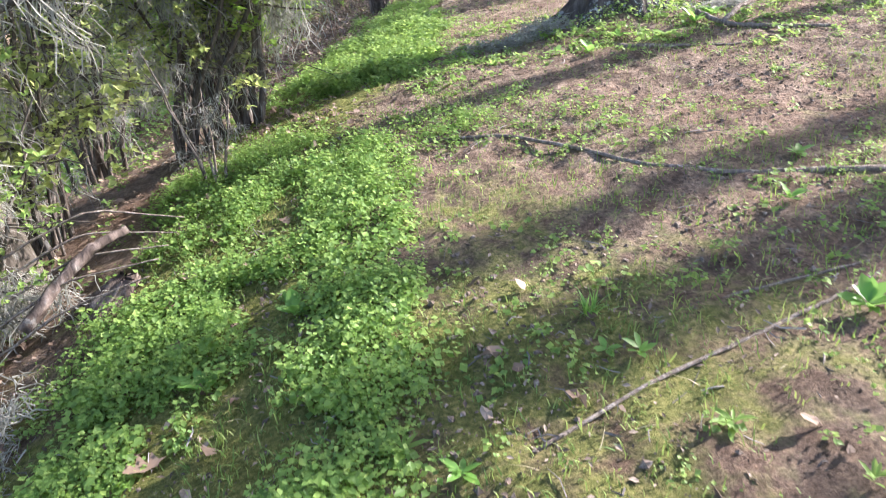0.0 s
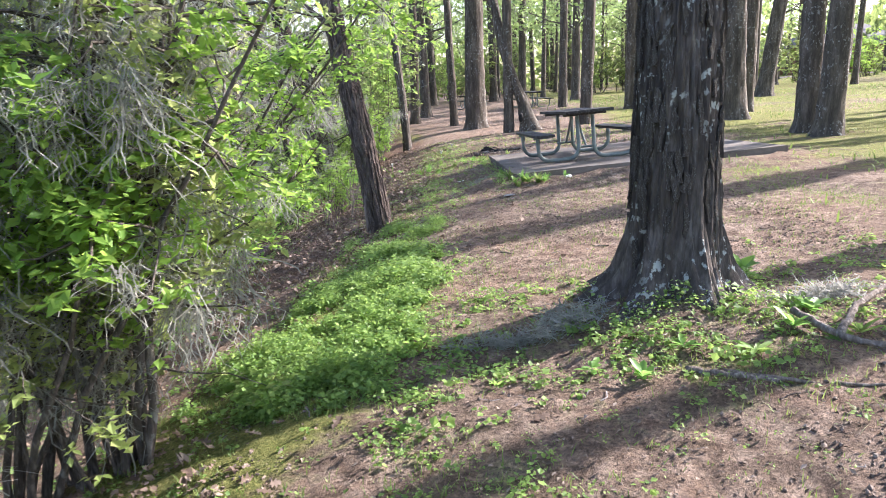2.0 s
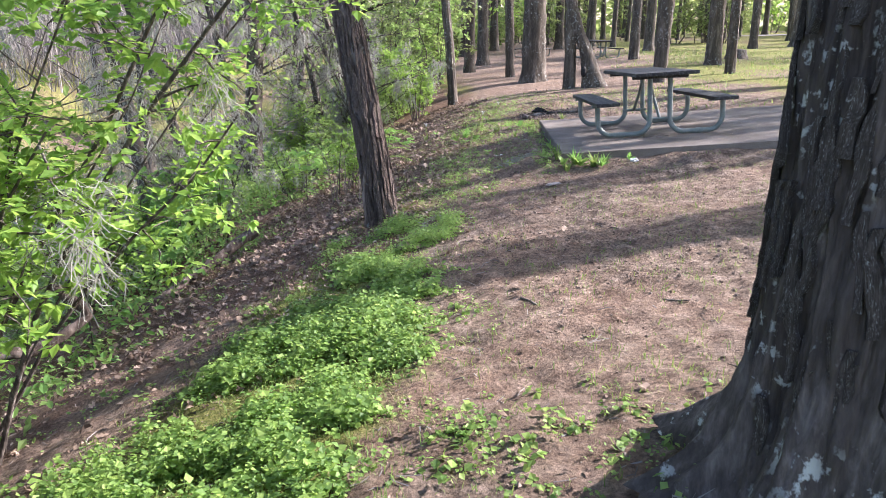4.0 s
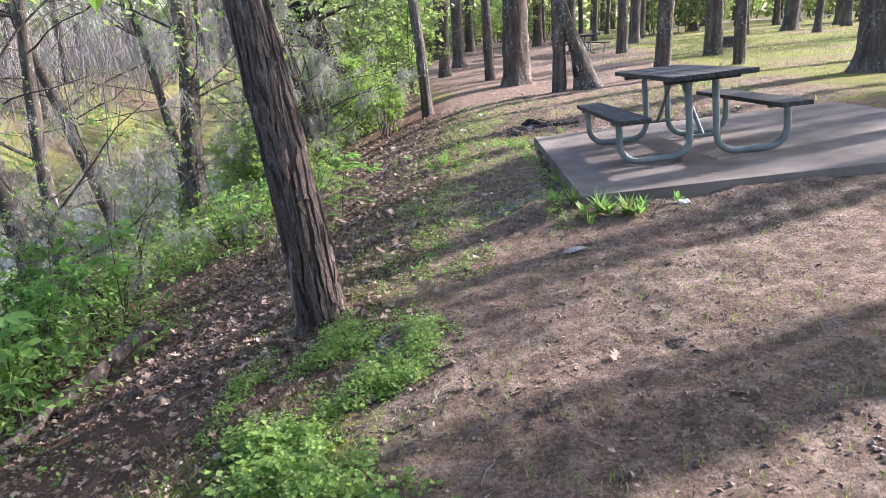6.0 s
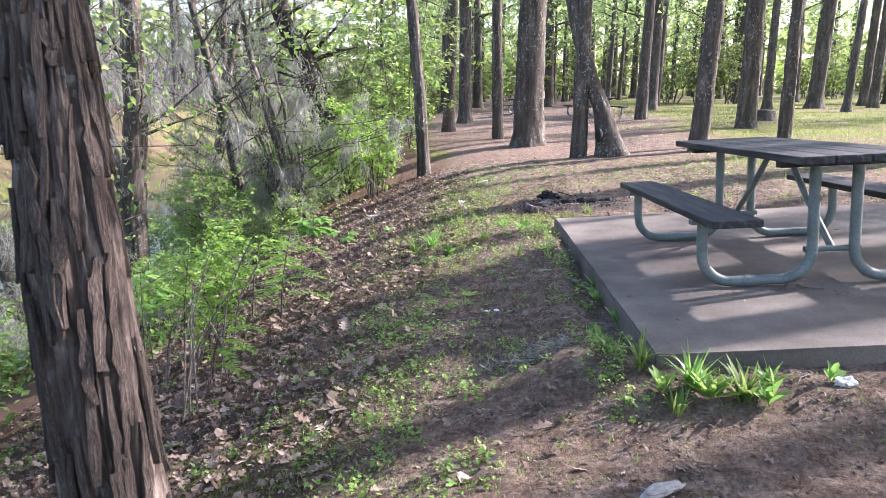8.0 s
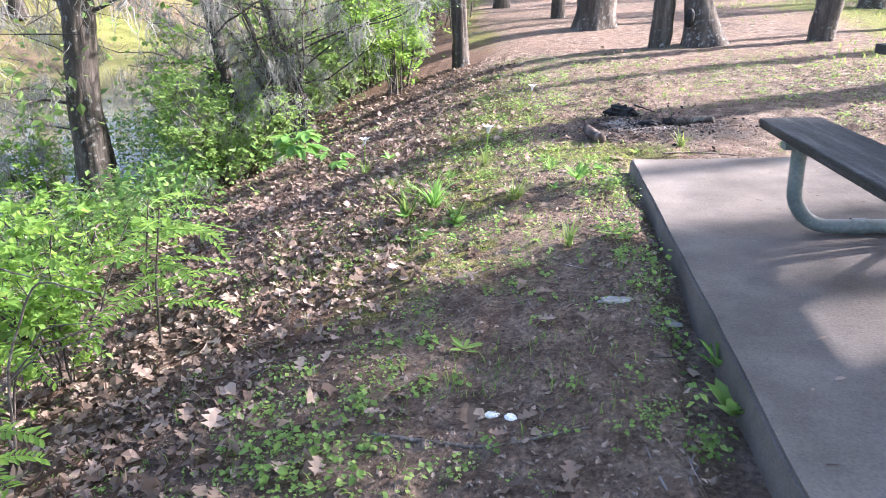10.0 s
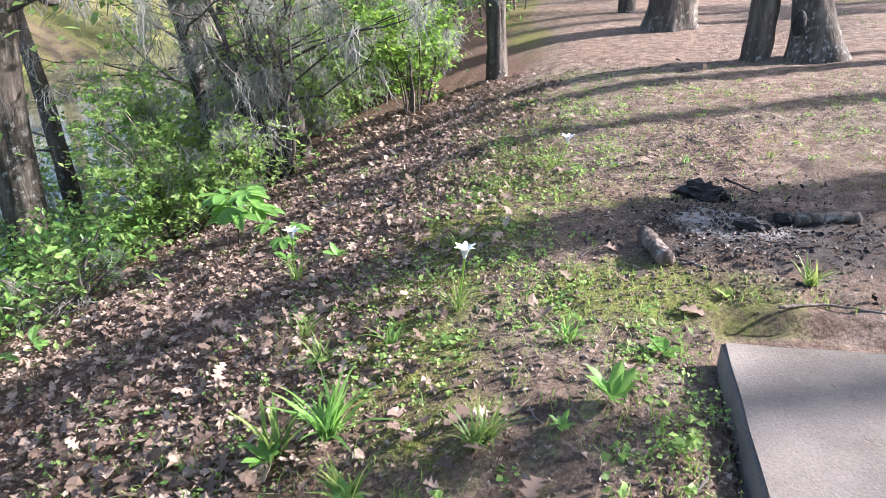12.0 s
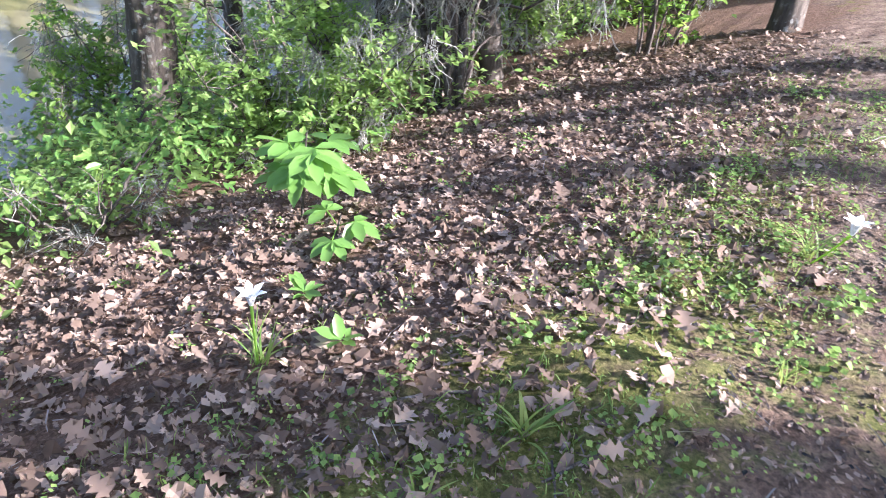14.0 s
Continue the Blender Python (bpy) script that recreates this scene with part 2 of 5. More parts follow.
LITTER = leaf_mat("dead_leaf", (0.045, 0.03, 0.022), (0.165, 0.112, 0.08), (0.46, 0.35, 0.27), 0.12, 0.75)
CRUMB = leaf_mat("soil_crumb", (0.05, 0.036, 0.027), (0.14, 0.105, 0.08), (0.36, 0.29, 0.23), 0.02, 0.9)
BARETWIG = leaf_mat("bare_grey_twig", (0.1, 0.09, 0.085), (0.21, 0.19, 0.18), (0.4, 0.37, 0.35), 0.05, 0.9)
MOSSGREY = leaf_mat("spanish_moss", (0.15, 0.155, 0.14), (0.27, 0.27, 0.24), (0.41, 0.405, 0.36), 0.35, 0.9)


def ground_mat():
    mat, nt, bsdf = material("ground_soil", 0.95, 0.1)
    at = {}
    for nm in ("litter", "green", "ash"):
        a = nt.nodes.new("ShaderNodeAttribute")
        a.attribute_name = nm
        at[nm] = a.outputs["Fac"]
    v = coords(nt)
    n1, n2, n3 = noise_tex(nt, v, 0.9, 5), noise_tex(nt, v, 9.0, 6), noise_tex(nt, v, 48.0, 7, 0.8)
    dirt = ramp(nt, n2, [(0.3, (0.08, 0.061, 0.047)), (0.5, (0.175, 0.135, 0.105)), (0.72, (0.34, 0.275, 0.225))])
    dirt = mix(nt, ramp(nt, n1, [(0.35, (0, 0, 0)), (0.65, (1, 1, 1))]), dirt, mix(nt, 0.35, dirt, (0.28, 0.175, 0.125)))
    grit = ramp(nt, n3, [(0.32, (0.32, 0.32, 0.32)), (0.5, (0.95, 0.95, 0.95)), (0.68, (1.75, 1.7, 1.6))])
    dirt = mix(nt, 1.0, dirt, grit, "MULTIPLY")
    green = ramp(nt, n3, [(0.32, (0.05, 0.07, 0.018)), (0.5, (0.15, 0.17, 0.04)), (0.7, (0.34, 0.33, 0.11))])
    lit = ramp(nt, n3, [(0.3, (0.055, 0.033, 0.022)), (0.5, (0.15, 0.095, 0.066)), (0.75, (0.30, 0.21, 0.155))])

    def edge(a, n, soft=0.25):
        return math_node(nt, "DIVIDE", math_node(nt, "ADD", math_node(nt, "SUBTRACT", a, 0.5), math_node(nt, "SUBTRACT", n, 0.5)), soft)
    f_l = math_node(nt, "ADD", edge(at["litter"], n2), 0.5, True)
    f_g = math_node(nt, "ADD", edge(at["green"], n2), 0.5, True)
    col = mix(nt, f_l, dirt, lit)
    col = mix(nt, math_node(nt, "MULTIPLY", f_g, 0.85), col, green)
    f_a = math_node(nt, "ADD", edge(at["ash"], n2, 0.35), 0.5, True)
    ashcol = mix(nt, ramp(nt, at["ash"], [(0.71, (0, 0, 0)), (0.8, (1, 1, 1))]), ramp(nt, n2, [(0.35, (0.02, 0.018, 0.017)), (0.6, (0.09, 0.078, 0.07))]), ramp(nt, n2, [(0.36, (0.08, 0.075, 0.07)), (0.52, (0.34, 0.325, 0.305))]))
    col = mix(nt, f_a, col, ashcol)
    nt.links.new(col, bsdf.inputs["Base Color"])
    bump(nt, bsdf, math_node(nt, "ADD", n3, n2), 1.0, 0.03)
    return mat


GROUND = ground_mat()


def plain(name, stops, scale=(8, 8, 8), rough=0.85, spec=0.25, bumpy=0.4, fine=90.0, metal=0.0):
    mat, nt, bsdf = material(name, rough, spec)
    v = coords(nt, scale)
    a, b = noise_tex(nt, v, 1.0, 6), noise_tex(nt, coords(nt), fine, 4)
    col = ramp(nt, a, stops)
    col = mix(nt, 0.6, col, ramp(nt, b, [(0.3, (0.55, 0.55, 0.55)), (0.7, (1.15, 1.15, 1.15))]), "MULTIPLY")
    nt.links.new(col, bsdf.inputs["Base Color"])
    bsdf.inputs["Metallic"].default_value = metal
    bump(nt, bsdf, math_node(nt, "ADD", a, b), bumpy, 0.006)
    return mat


CONCRETE = plain("worn_concrete", [(0.3, (0.105, 0.09, 0.075)), (0.5, (0.165, 0.142, 0.12)), (0.75, (0.25, 0.218, 0.186))], (2.2, 2.2, 2.2), 0.9, 0.2, 0.5, 120)
BOARD = plain("black_weathered_board", [(0.3, (0.018, 0.017, 0.017)), (0.55, (0.05, 0.047, 0.045)), (0.8, (0.15, 0.14, 0.13))], (30, 2.5, 30), 0.7, 0.3, 0.8, 60)
PIPE = plain("grey_green_pipe", [(0.3, (0.13, 0.16, 0.15)), (0.55, (0.2, 0.235, 0.22)), (0.75, (0.27, 0.27, 0.24))], (7, 7, 7), 0.55, 0.4, 0.15, 80, 0.2)
# Black of burnt wood, also used as painted shade in the tree hollow.
CHAR_AND_SHADE = plain("charred_wood_and_hollow_shade", [(0.3, (0.008, 0.008, 0.008)), (0.6, (0.025, 0.024, 0.023)), (0.8, (0.07, 0.065, 0.06))], (25, 25, 25), 0.8, 0.3, 1.0)
WHITE = plain("white_petal", [(0.3, (0.75, 0.74, 0.7)), (0.7, (0.88, 0.87, 0.84))], (20, 20, 20), 0.6, 0.2, 0.1)
SOIL = plain("dry_soil_clod", [(0.3, (0.09, 0.068, 0.052)), (0.5, (0.19, 0.148, 0.118)), (0.7, (0.36, 0.3, 0.25))], (40, 40, 40), 0.95, 0.1, 0.3, 160)
BRICK = plain("far_brick", [(0.3, (0.2, 0.11, 0.085)), (0.7, (0.3, 0.17, 0.13))], (1, 1, 4))
ROOF = plain("far_shingles", [(0.3, (0.16, 0.15, 0.16)), (0.7, (0.24, 0.23, 0.24))], (1, 1, 4))
ASPHALT = plain("far_road", [(0.3, (0.17, 0.15, 0.15)), (0.7, (0.25, 0.22, 0.21))], (1, 1, 1))


def water_mat():
    mat, nt, bsdf = material("still_green_water", 0.06, 0.5)
    v = coords(nt)
    n = noise_tex(nt, v, 0.25, 4)
    nt.links.new(ramp(nt, n, [(0.35, (0.13, 0.125, 0.06)), (0.65, (0.21, 0.195, 0.1))]), bsdf.inputs["Base Color"])
    bump(nt, bsdf, noise_tex(nt, v, 3.0, 3), 0.12, 0.03)
    return mat


WATER = water_mat()


# ---------------------------------------------------------------- ground
def bank_edge(y):
    y = np.asarray(y, float)
    far = np.clip((y - 19) / 13, 0, 1)
    return -0.72 - 0.42 * np.exp(-((y - 4) / 2.0) ** 2) - 2.4 * far * far * (3 - 2 * far) - 0.1 * np.clip(y - 32, 0, 100)


def height(x, y):
    x, y = np.asarray(x, float), np.asarray(y, float)
    up = 0.30 + 0.065 * np.clip(x, -2, 5) + 0.014 * np.clip(x - 5, 0, 60) + 0.12 * np.exp(-((y - 5.3) / 2.2) ** 2) * np.exp(-np.clip(x - 2, 0, 9) ** 2 / 8)
    up = up + 0.11 * np.exp(-((x - 1.42) ** 2 + (y - 6.0) ** 2) / 0.45)
    d = bank_edge(y) - x
    drop = 0.19 * np.logaddexp(0, d / 0.5)
    z = np.maximum(up - drop, -2.3)
    z = z + 2.9 * (1 / (1 + np.exp((x + 15.5 + 1.2 * np.sin(y * 0.23)) / 0.9))) * np.where(x < 0, 1, 0)
    sx, sy = np.clip(np.abs(x - 2.55) - 1.95, 0, 9), np.clip(np.abs(y - 14.25) - 2.15, 0, 9)
    slab_top = 0.565 + 0.0594 * (x - 2.6) - 0.0385 * (y - 14.2)
    w = np.exp(-(sx * sx + sy * sy) / 0.16) * (sx + sy < 1.5)
    z = z * (1 - w) + (slab_top - 0.075 - 0.06 * (sx + sy < 0.02)) * w
    near = np.clip(1.6 - np.abs(y - 9) / 14, 0, 1)
    return z + near * (0.020 * fbm(x * 2.3, y * 2.3, 0, 3) + 0.014 * fbm(x * 8, y * 8, 0, 9, 3))


def cover(x, y):
    """Litter, green and ash on the ground, each 0..1."""
    d = x - bank_edge(y)
    n, n2 = fbm(x * 0.8, y * 0.8, 0, 21), fbm(x * 2.5, y * 2.5, 0, 31)
    bank = np.clip(0.5 - d * 0.9 + 0.35 * n, 0, 1)
    stretch = np.clip((y - 8.6) / 1.5, 0, 1)
    litter = np.where(x > -9, 1.0, 0.0) * np.clip(bank * (0.25 + 0.75 * stretch) + 0.25 * n2 * (d < 1.4) + 0.12, 0, 1)
    litter = np.where(x < -13, 0.5, litter)
    edge_band = np.exp(-((d - 0.1) / 0.65) ** 2) * (1 - 0.55 * stretch)
    meadow = np.clip((x - 2.6) / 3, 0, 1) * 0.62 + np.clip((7.5 - y) / 6, 0, 1) * 0.5 + np.clip((-12 - x) / 2, 0, 1) * 0.56
    mossy = np.exp(-(((x - 0.5) / 0.75) ** 2 + ((y - 16.5) / 0.42) ** 2)) * 0.85 + np.exp(-(((x - 0.1) / 0.9) ** 2 + ((y - 2.7) / 1.1) ** 2)) * 0.5
    strip = np.exp(-((x - 0.1) / 0.7) ** 2) * np.clip((y - 11.3) / 1, 0, 1) * np.clip((22 - y) / 3, 0, 1) * (0.2 + 0.2 * (y > 17.5))
    green = np.clip(np.maximum.reduce([edge_band * 1.0, meadow, mossy, strip]) + 0.25 * n, 0, 1)
    track = np.exp(-(((x - 1.2) / 1.5) ** 2 + ((y - 9.6) / 1.5) ** 2)) + np.exp(-(((x - 1.6) / 1.5) ** 2 + ((y - 20) / 2.2) ** 2))
    green = np.clip(green - 0.8 * track, 0, 1)
    ash = 0.7 * np.exp(-(((x - 0.88) / 0.72) ** 4 + ((y - 17.15) / 0.46) ** 4)) + 0.3 * np.exp(-(((x - 0.62) / 0.28) ** 2 + ((y - 17.3) / 0.18) ** 2))
    return litter, green, ash


def axis(fine0, fine1, step, lo, hi):
    out = list(np.arange(fine0, fine1, step))
    a, s = fine0, step
    while a > lo:
        s *= 1.16
        a -= s
        out.insert(0, a)
    a, s = out[-1], step
    while a < hi:
        s *= 1.16
        a += s
        out.append(a)
    return np.array(out)


def build_ground():
    gx, gy = axis(-2.4, 3.0, 0.036, -500, 500), axis(0.8, 20, 0.046, -300, 700)
    X, Y = np.meshgrid(gx, gy, indexing="ij")
    Z = height(X, Y)
    n, m = X.shape
    i, j = np.meshgrid(np.arange(n - 1), np.arange(m - 1), indexing="ij")
    F = np.stack([i * m + j, (i + 1) * m + j, (i + 1) * m + j + 1, i * m + j + 1], -1).reshape(-1, 4)
    me = mesh_of("ground", np.stack([X, Y, Z], -1).reshape(-1, 3), F, GROUND)
    for nm, val in zip(("litter", "green", "ash"), cover(X, Y)):
        at = me.attributes.new(nm, "FLOAT", "POINT")
        at.data.foreach_set("value", val.astype(np.float32).ravel())
    tagged(new("ground", me), "bare reddish soil with moss, weeds and leaf litter sloping to water", "ground", kind="structure")
    V = np.array([(-400, -300, -1.7), (-2.5, -300, -1.7), (-2.5, 700, -1.7), (-400, 700, -1.7)])
    tagged(new("water", mesh_of("water", V, np.array([(0, 1, 2, 3)]), WATER)), "still olive-green bayou water below the bank", "water", kind="structure")


build_ground()


def on_ground(x, y):
    return float(height(x, y))


# ---------------------------------------------------------------- concrete slab
SLAB = pose(2.6, 14.2, 0.565, -2.2, -3.4, 6.5)      # centre of the top, with its fall


def build_slab():
    c = [Vector((0.795, 11.95, 0)), Vector((4.69, 12.27, 0)), Vector((4.44, 16.32, 0)), Vector((0.555, 16.01, 0))]
    nrm = SLAB.to_3x3() @ Vector((0, 0, 1))
    org = SLAB.translation

    def lift(p, dz):
        return Vector((p.x, p.y, org.z - ((p.x - org.x) * nrm.x + (p.y - org.y) * nrm.y) / nrm.z + dz))
    bm = bmesh.new()
    top = [bm.verts.new(lift(p, 0)) for p in c]
    low = [bm.verts.new(lift(p, -0.16)) for p in c]
    bm.faces.new(top)
    bm.faces.new(low[::-1])
    for a in range(4):
        b = (a + 1) % 4
        bm.faces.new((top[a], low[a], low[b], top[b]))
    bmesh.ops.subdivide_edges(bm, edges=bm.edges[:], cuts=24, use_grid_fill=True)
    bmesh.ops.bevel(bm, geom=[e for e in bm.edges if e.is_manifold and e.calc_face_angle(0) > 0.8], offset=0.012, segments=2, affect="EDGES")
    for v in bm.verts:
        v.co += Vector([noise.noise(v.co * 6 + Vector((k * 9, 0, 0))) * 0.006 for k in range(3)])
    ob = part("concrete_slab", bm, CONCRETE)
    tagged(ob, "worn grey-brown concrete slab set in the ground under a picnic table", "slab")


build_slab()


# ---------------------------------------------------------------- picnic tables
def build_table():
    """Origin at the middle of the base; long axis y."""
    root = new("picnic_table")
    L, w = 2.2, 0.176
    for k in range(4):
        bm = box(w, L + 0.01 * ((k * 7) % 3 - 1), 0.042, 0.007)
        part("tabletop_plank", bm, BOARD, root, "blackened weathered tabletop plank", pose((k - 1.5) * (w + 0.008), 0, 0.742, 0, 0.3 * (k % 2) - 0.15, 0))
    for sgn in (-1, 1):
        for k in range(1):
            part("seat_plank", box(0.27, L, 0.042, 0.008), BOARD, root, "blackened weathered bench plank", pose(sgn * 0.68, 0, 0.425))
    for y in (-0.75, 0.75):
        part("cleat", box(0.66, 0.075, 0.038, 0.004), BOARD, root, "", pose(0, y, 0.700))
        for sgn in (-1, 1):
            xb, xt, r = 0.75, 0.12, 0.17
            pts = [(sgn * xb, y, 0.40)]
            pts += [(sgn * (xb - r + r * math.cos(a)), y, 0.033 + r - r * math.sin(a)) for a in np.linspace(0, math.pi / 2, 9)]
            pts += [(sgn * (xt + r - r * math.sin(a)), y, 0.033 + r - r * math.cos(a)) for a in np.linspace(0, math.pi / 2, 9)]
            pts += [(sgn * xt, y, 0.69)]
            leg = part("leg", mesh_of("leg", *tube(pts, 0.031, 14), PIPE), None, root, "bent grey-green painted steel pipe leg")
            part("clamp", mesh_of("clamp", *tube([(sgn * 0.44, y, 0.033), (sgn * 0.47, y, 0.033), (sgn * 0.5, y, 0.033)], 0.036, 14), PIPE), None, leg)
            part("seat_bracket", box(0.24, 0.06, 0.03, 0.004), PIPE, root, "", pose(sgn * 0.70, y, 0.392))
        part("brace", mesh_of("brace", *tube([(0, y * 0.98, 0.2), (0, y * 0.55, 0.45), (0, y * 0.2, 0.69)], 0.02, 10), PIPE), None, root, "slanted steel brace")
        part("cross_bar", mesh_of("cross_bar", *tube([(-0.16, y * 0.98, 0.2), (0, y * 0.98, 0.2), (0.16, y * 0.98, 0.2)], 0.018, 10), PIPE), None, root)
    return tagged(root, "weathered black plank picnic table with attached benches on bent pipe legs", "picnic table", "picnic tables")


TABLE = build_table()
slab_z = SLAB.translation.z
nr = SLAB.to_3x3() @ Vector((0, 0, 1))
tx, ty = 1.95, 13.9
TABLE.matrix_basis = pose(tx, ty, slab_z - ((tx - 2.6) * nr.x + (ty - 14.2) * nr.y) / nr.z + 0.002, -2.2, -3.4, 4.8)
for fx, fy, fr in ((3.0, 37.0, 20), (0.2, 43.0, -15)):
    copy_thing(TABLE, pose(fx, fy, on_ground(fx, fy), 0, 0, fr))


# ---------------------------------------------------------------- trees
def trunk_mesh(name, pts, radii, seg, rings, mat, furrow=0.02, ridges=11, flare=0.0, lobes=5, seed=0):
    """A tapered trunk along pts (resampled), with furrowed bark and a lobed foot."""
    P0, r0 = np.asarray(pts, float), np.asarray(radii, float)
    s0 = np.concatenate([[0], np.cumsum(np.linalg.norm(np.diff(P0, axis=0), axis=1))])
    s = np.linspace(0, s0[-1], rings) if rings < 60 else s0[-1] * np.linspace(0, 1, rings) ** 1.6
    P = np.stack([np.interp(s, s0, P0[:, k]) for k in range(3)], 1)
    for _ in range(2):
        P[1:-1] = (P[:-2] + 2 * P[1:-1] + P[2:]) / 4
    r = np.interp(s, s0, r0)
    a = np.linspace(0, 2 * math.pi, seg, endpoint=False)
    ca, sa = np.cos(a)[None], np.sin(a)[None]
    S = s[:, None]
    wob = 0.35 * vnoise(ca * 1.5 + 3, sa * 1.5, S * 1.1, seed + 5)
    ph = a[None] + wob + 0.10 * fbm(ca * 2, sa * 2, S * 2.5, seed + 6)
    ridge = 1 - np.abs(np.sin(ph * ridges / 2 + 1.4 * vnoise(ca * 3, sa * 3, S * 1.6, seed + 8))) ** 0.7 * 1.0
    plates = fbm(ca * ridges * 0.55, sa * ridges * 0.55, S * 3.2, seed + 11, 4)
    rr = r[:, None] * (1 + 0.06 * vnoise(ca + 5, sa, S * 0.8, seed)) + furrow * (plates * 0.9 - ridge * 0.8)
    if flare:
        foot = np.exp(-S / (r0[0] * 0.75))
        lob = 0.55 + 0.45 * np.cos(a[None] * lobes + 1.7 * np.sin(a[None] + seed)) 
        rr = rr + flare * foot * (0.35 + 0.9 * lob)
    V = np.stack([P[:, 0:1] + rr * ca, P[:, 1:2] + rr * sa, P[:, 2:3] + 0 * rr], -1)
    i, j = np.meshgrid(np.arange(rings - 1), np.arange(seg), indexing="ij")
    k = (j + 1) % seg
    F = np.stack([i * seg + j, i * seg + k, (i + 1) * seg + k, (i + 1) * seg + j], -1).reshape(-1, 4)
    return mesh_of(name, V.reshape(-1, 3), F, mat)


def branch_set(base_pts, count, length, r, rng, up=0.4, low=0.5, twigs=4):
    """Limbs from the upper part of a stem: (verts, faces) and the points where leaves sit."""
    P0 = np.asarray(base_pts, float)
    pieces, tips = [], []
    for _ in range(count):
        f = low + (1 - low) * rng.random()
        k = f * (len(P0) - 1)
        i = min(int(k), len(P0) - 2)
        p = P0[i] + (P0[i + 1] - P0[i]) * (k - i)
        yaw, ln = rng.random() * 6.283, length * (0.5 + 0.7 * rng.random())
        d = np.array([math.cos(yaw), math.sin(yaw), up * (0.3 + rng.random())])
        pts = [p]
        for q in range(6):
            d = d + rng.normal(0, 0.16, 3) + np.array([0, 0, 0.03])
            pts.append(pts[-1] + d / np.linalg.norm(d) * ln / 6)
        pieces.append(tube(pts, r * np.linspace(1, 0.25, 7) * (0.6 + 0.6 * rng.random()), 5))
        tips += pts[3:]
        for _ in range(twigs):
            q = rng.integers(2, 7)
            dd = rng.normal(0, 1, 3)
            dd[2] = abs(dd[2]) * 0.5
            tp = [pts[q] + dd / np.linalg.norm(dd) * ln * 0.12 * e + rng.normal(0, 0.02 * ln, 3) * (e > 0) for e in range(4)]
            pieces.append(tube(tp, r * np.array([0.3, 0.22, 0.15, 0.08]), 4))
            tips += tp[1:]
    return join(pieces), np.array(tips)


def leaf_cloud(tips, n, size, spread, rng, template=(QUAD_V, QUAD_F)):
    P = tips[rng.integers(0, len(tips), n)] + rng.normal(0, spread, (n, 3)) * np.array([1, 1, 0.7])
    R = rots(rng.random(n) * 6.283, rng.normal(0.2, 0.6, n), rng.normal(0, 0.7, n))
    return soup(*template, P, R, size * (0.55 + 0.9 * rng.random(n)))


def leaf_whorls(tips, n, size, spread, rng, template=(QUAD_V, QUAD_F), per=6):
    """Leaves in whorls at the twigs' ends."""
    m = n // per
    hub = tips[rng.integers(0, len(tips), m)] + rng.normal(0, spread, (m, 3)) * np.array([1, 1, 0.7])
    P = np.repeat(hub, per, 0) + rng.normal(0, size * 0.22, (m * per, 3))
    yaw = np.repeat(rng.random(m) * 6.283, per) + np.tile(np.arange(per) * 6.283 / per, m) + rng.normal(0, 0.3, m * per)
    R = rots(yaw, np.repeat(rng.normal(-0.1, 0.4, m), per) + rng.normal(0, 0.3, m * per), rng.normal(0, 0.4, m * per))
    return soup(*template, P, R, np.repeat(size * (0.6 + 0.7 * rng.random(m)), per) * (0.7 + 0.5 * rng.random(m * per)))


def moss_clump(rng, threads=15, seg=5):
    """One beard of hanging moss, 1 long: thin curling threads as narrow ribbons."""
    V, F = [], []
    for k in range(threads):
        ln, ang = 0.35 + 0.65 * rng.random(), rng.random() * 3.14
        side = np.array([math.cos(ang), math.sin(ang), 0.3]) * (0.0072 if threads > 10 else 0.012)
        p = np.array([rng.normal(0, 0.07), rng.normal(0, 0.07), rng.normal(0, 0.06)])
        o = len(V)
        for e in range(seg):
            wv = 1.0 if e < seg - 1 else 0.2
            V += [p - side * wv, p + side * wv]
            p = p + np.array([rng.normal(0, 0.1), rng.normal(0, 0.1), -ln / seg * (0.3 + 1.1 * rng.random())])
        F += [(o + 2 * e, o + 2 * e + 1, o + 2 * e + 3, o + 2 * e + 2) for e in range(seg - 1)]
    return np.array(V), np.array(F)


FAR_CLUMPS = [moss_clump(np.random.default_rng(520 + k), 7, 3) for k in range(4)]
CLUMPS = [moss_clump(np.random.default_rng(500 + k)) for k in range(4)]


def moss_strands(tips, n, length, rng, far=False):
    """Beards of moss hung from the twigs."""
    out = []
    for tv, tf in (FAR_CLUMPS if far else CLUMPS):
        m = max(1, n // 4)
        hub = tips[rng.integers(0, len(tips), max(2, m // 3))]
        P = hub[rng.integers(0, len(hub), m)] + rng.normal(0, 0.07, (m, 3))
        S = length * (0.3 + 0.9 * rng.random(m) ** 1.5)
        out.append(soup(tv, tf, P, rots(rng.random(m) * 6.28, rng.normal(0, 0.12, m), rng.normal(0, 0.12, m)), np.stack([S ** 0.5 * 0.62, S ** 0.5 * 0.62, S], -1)))
    return join(out)


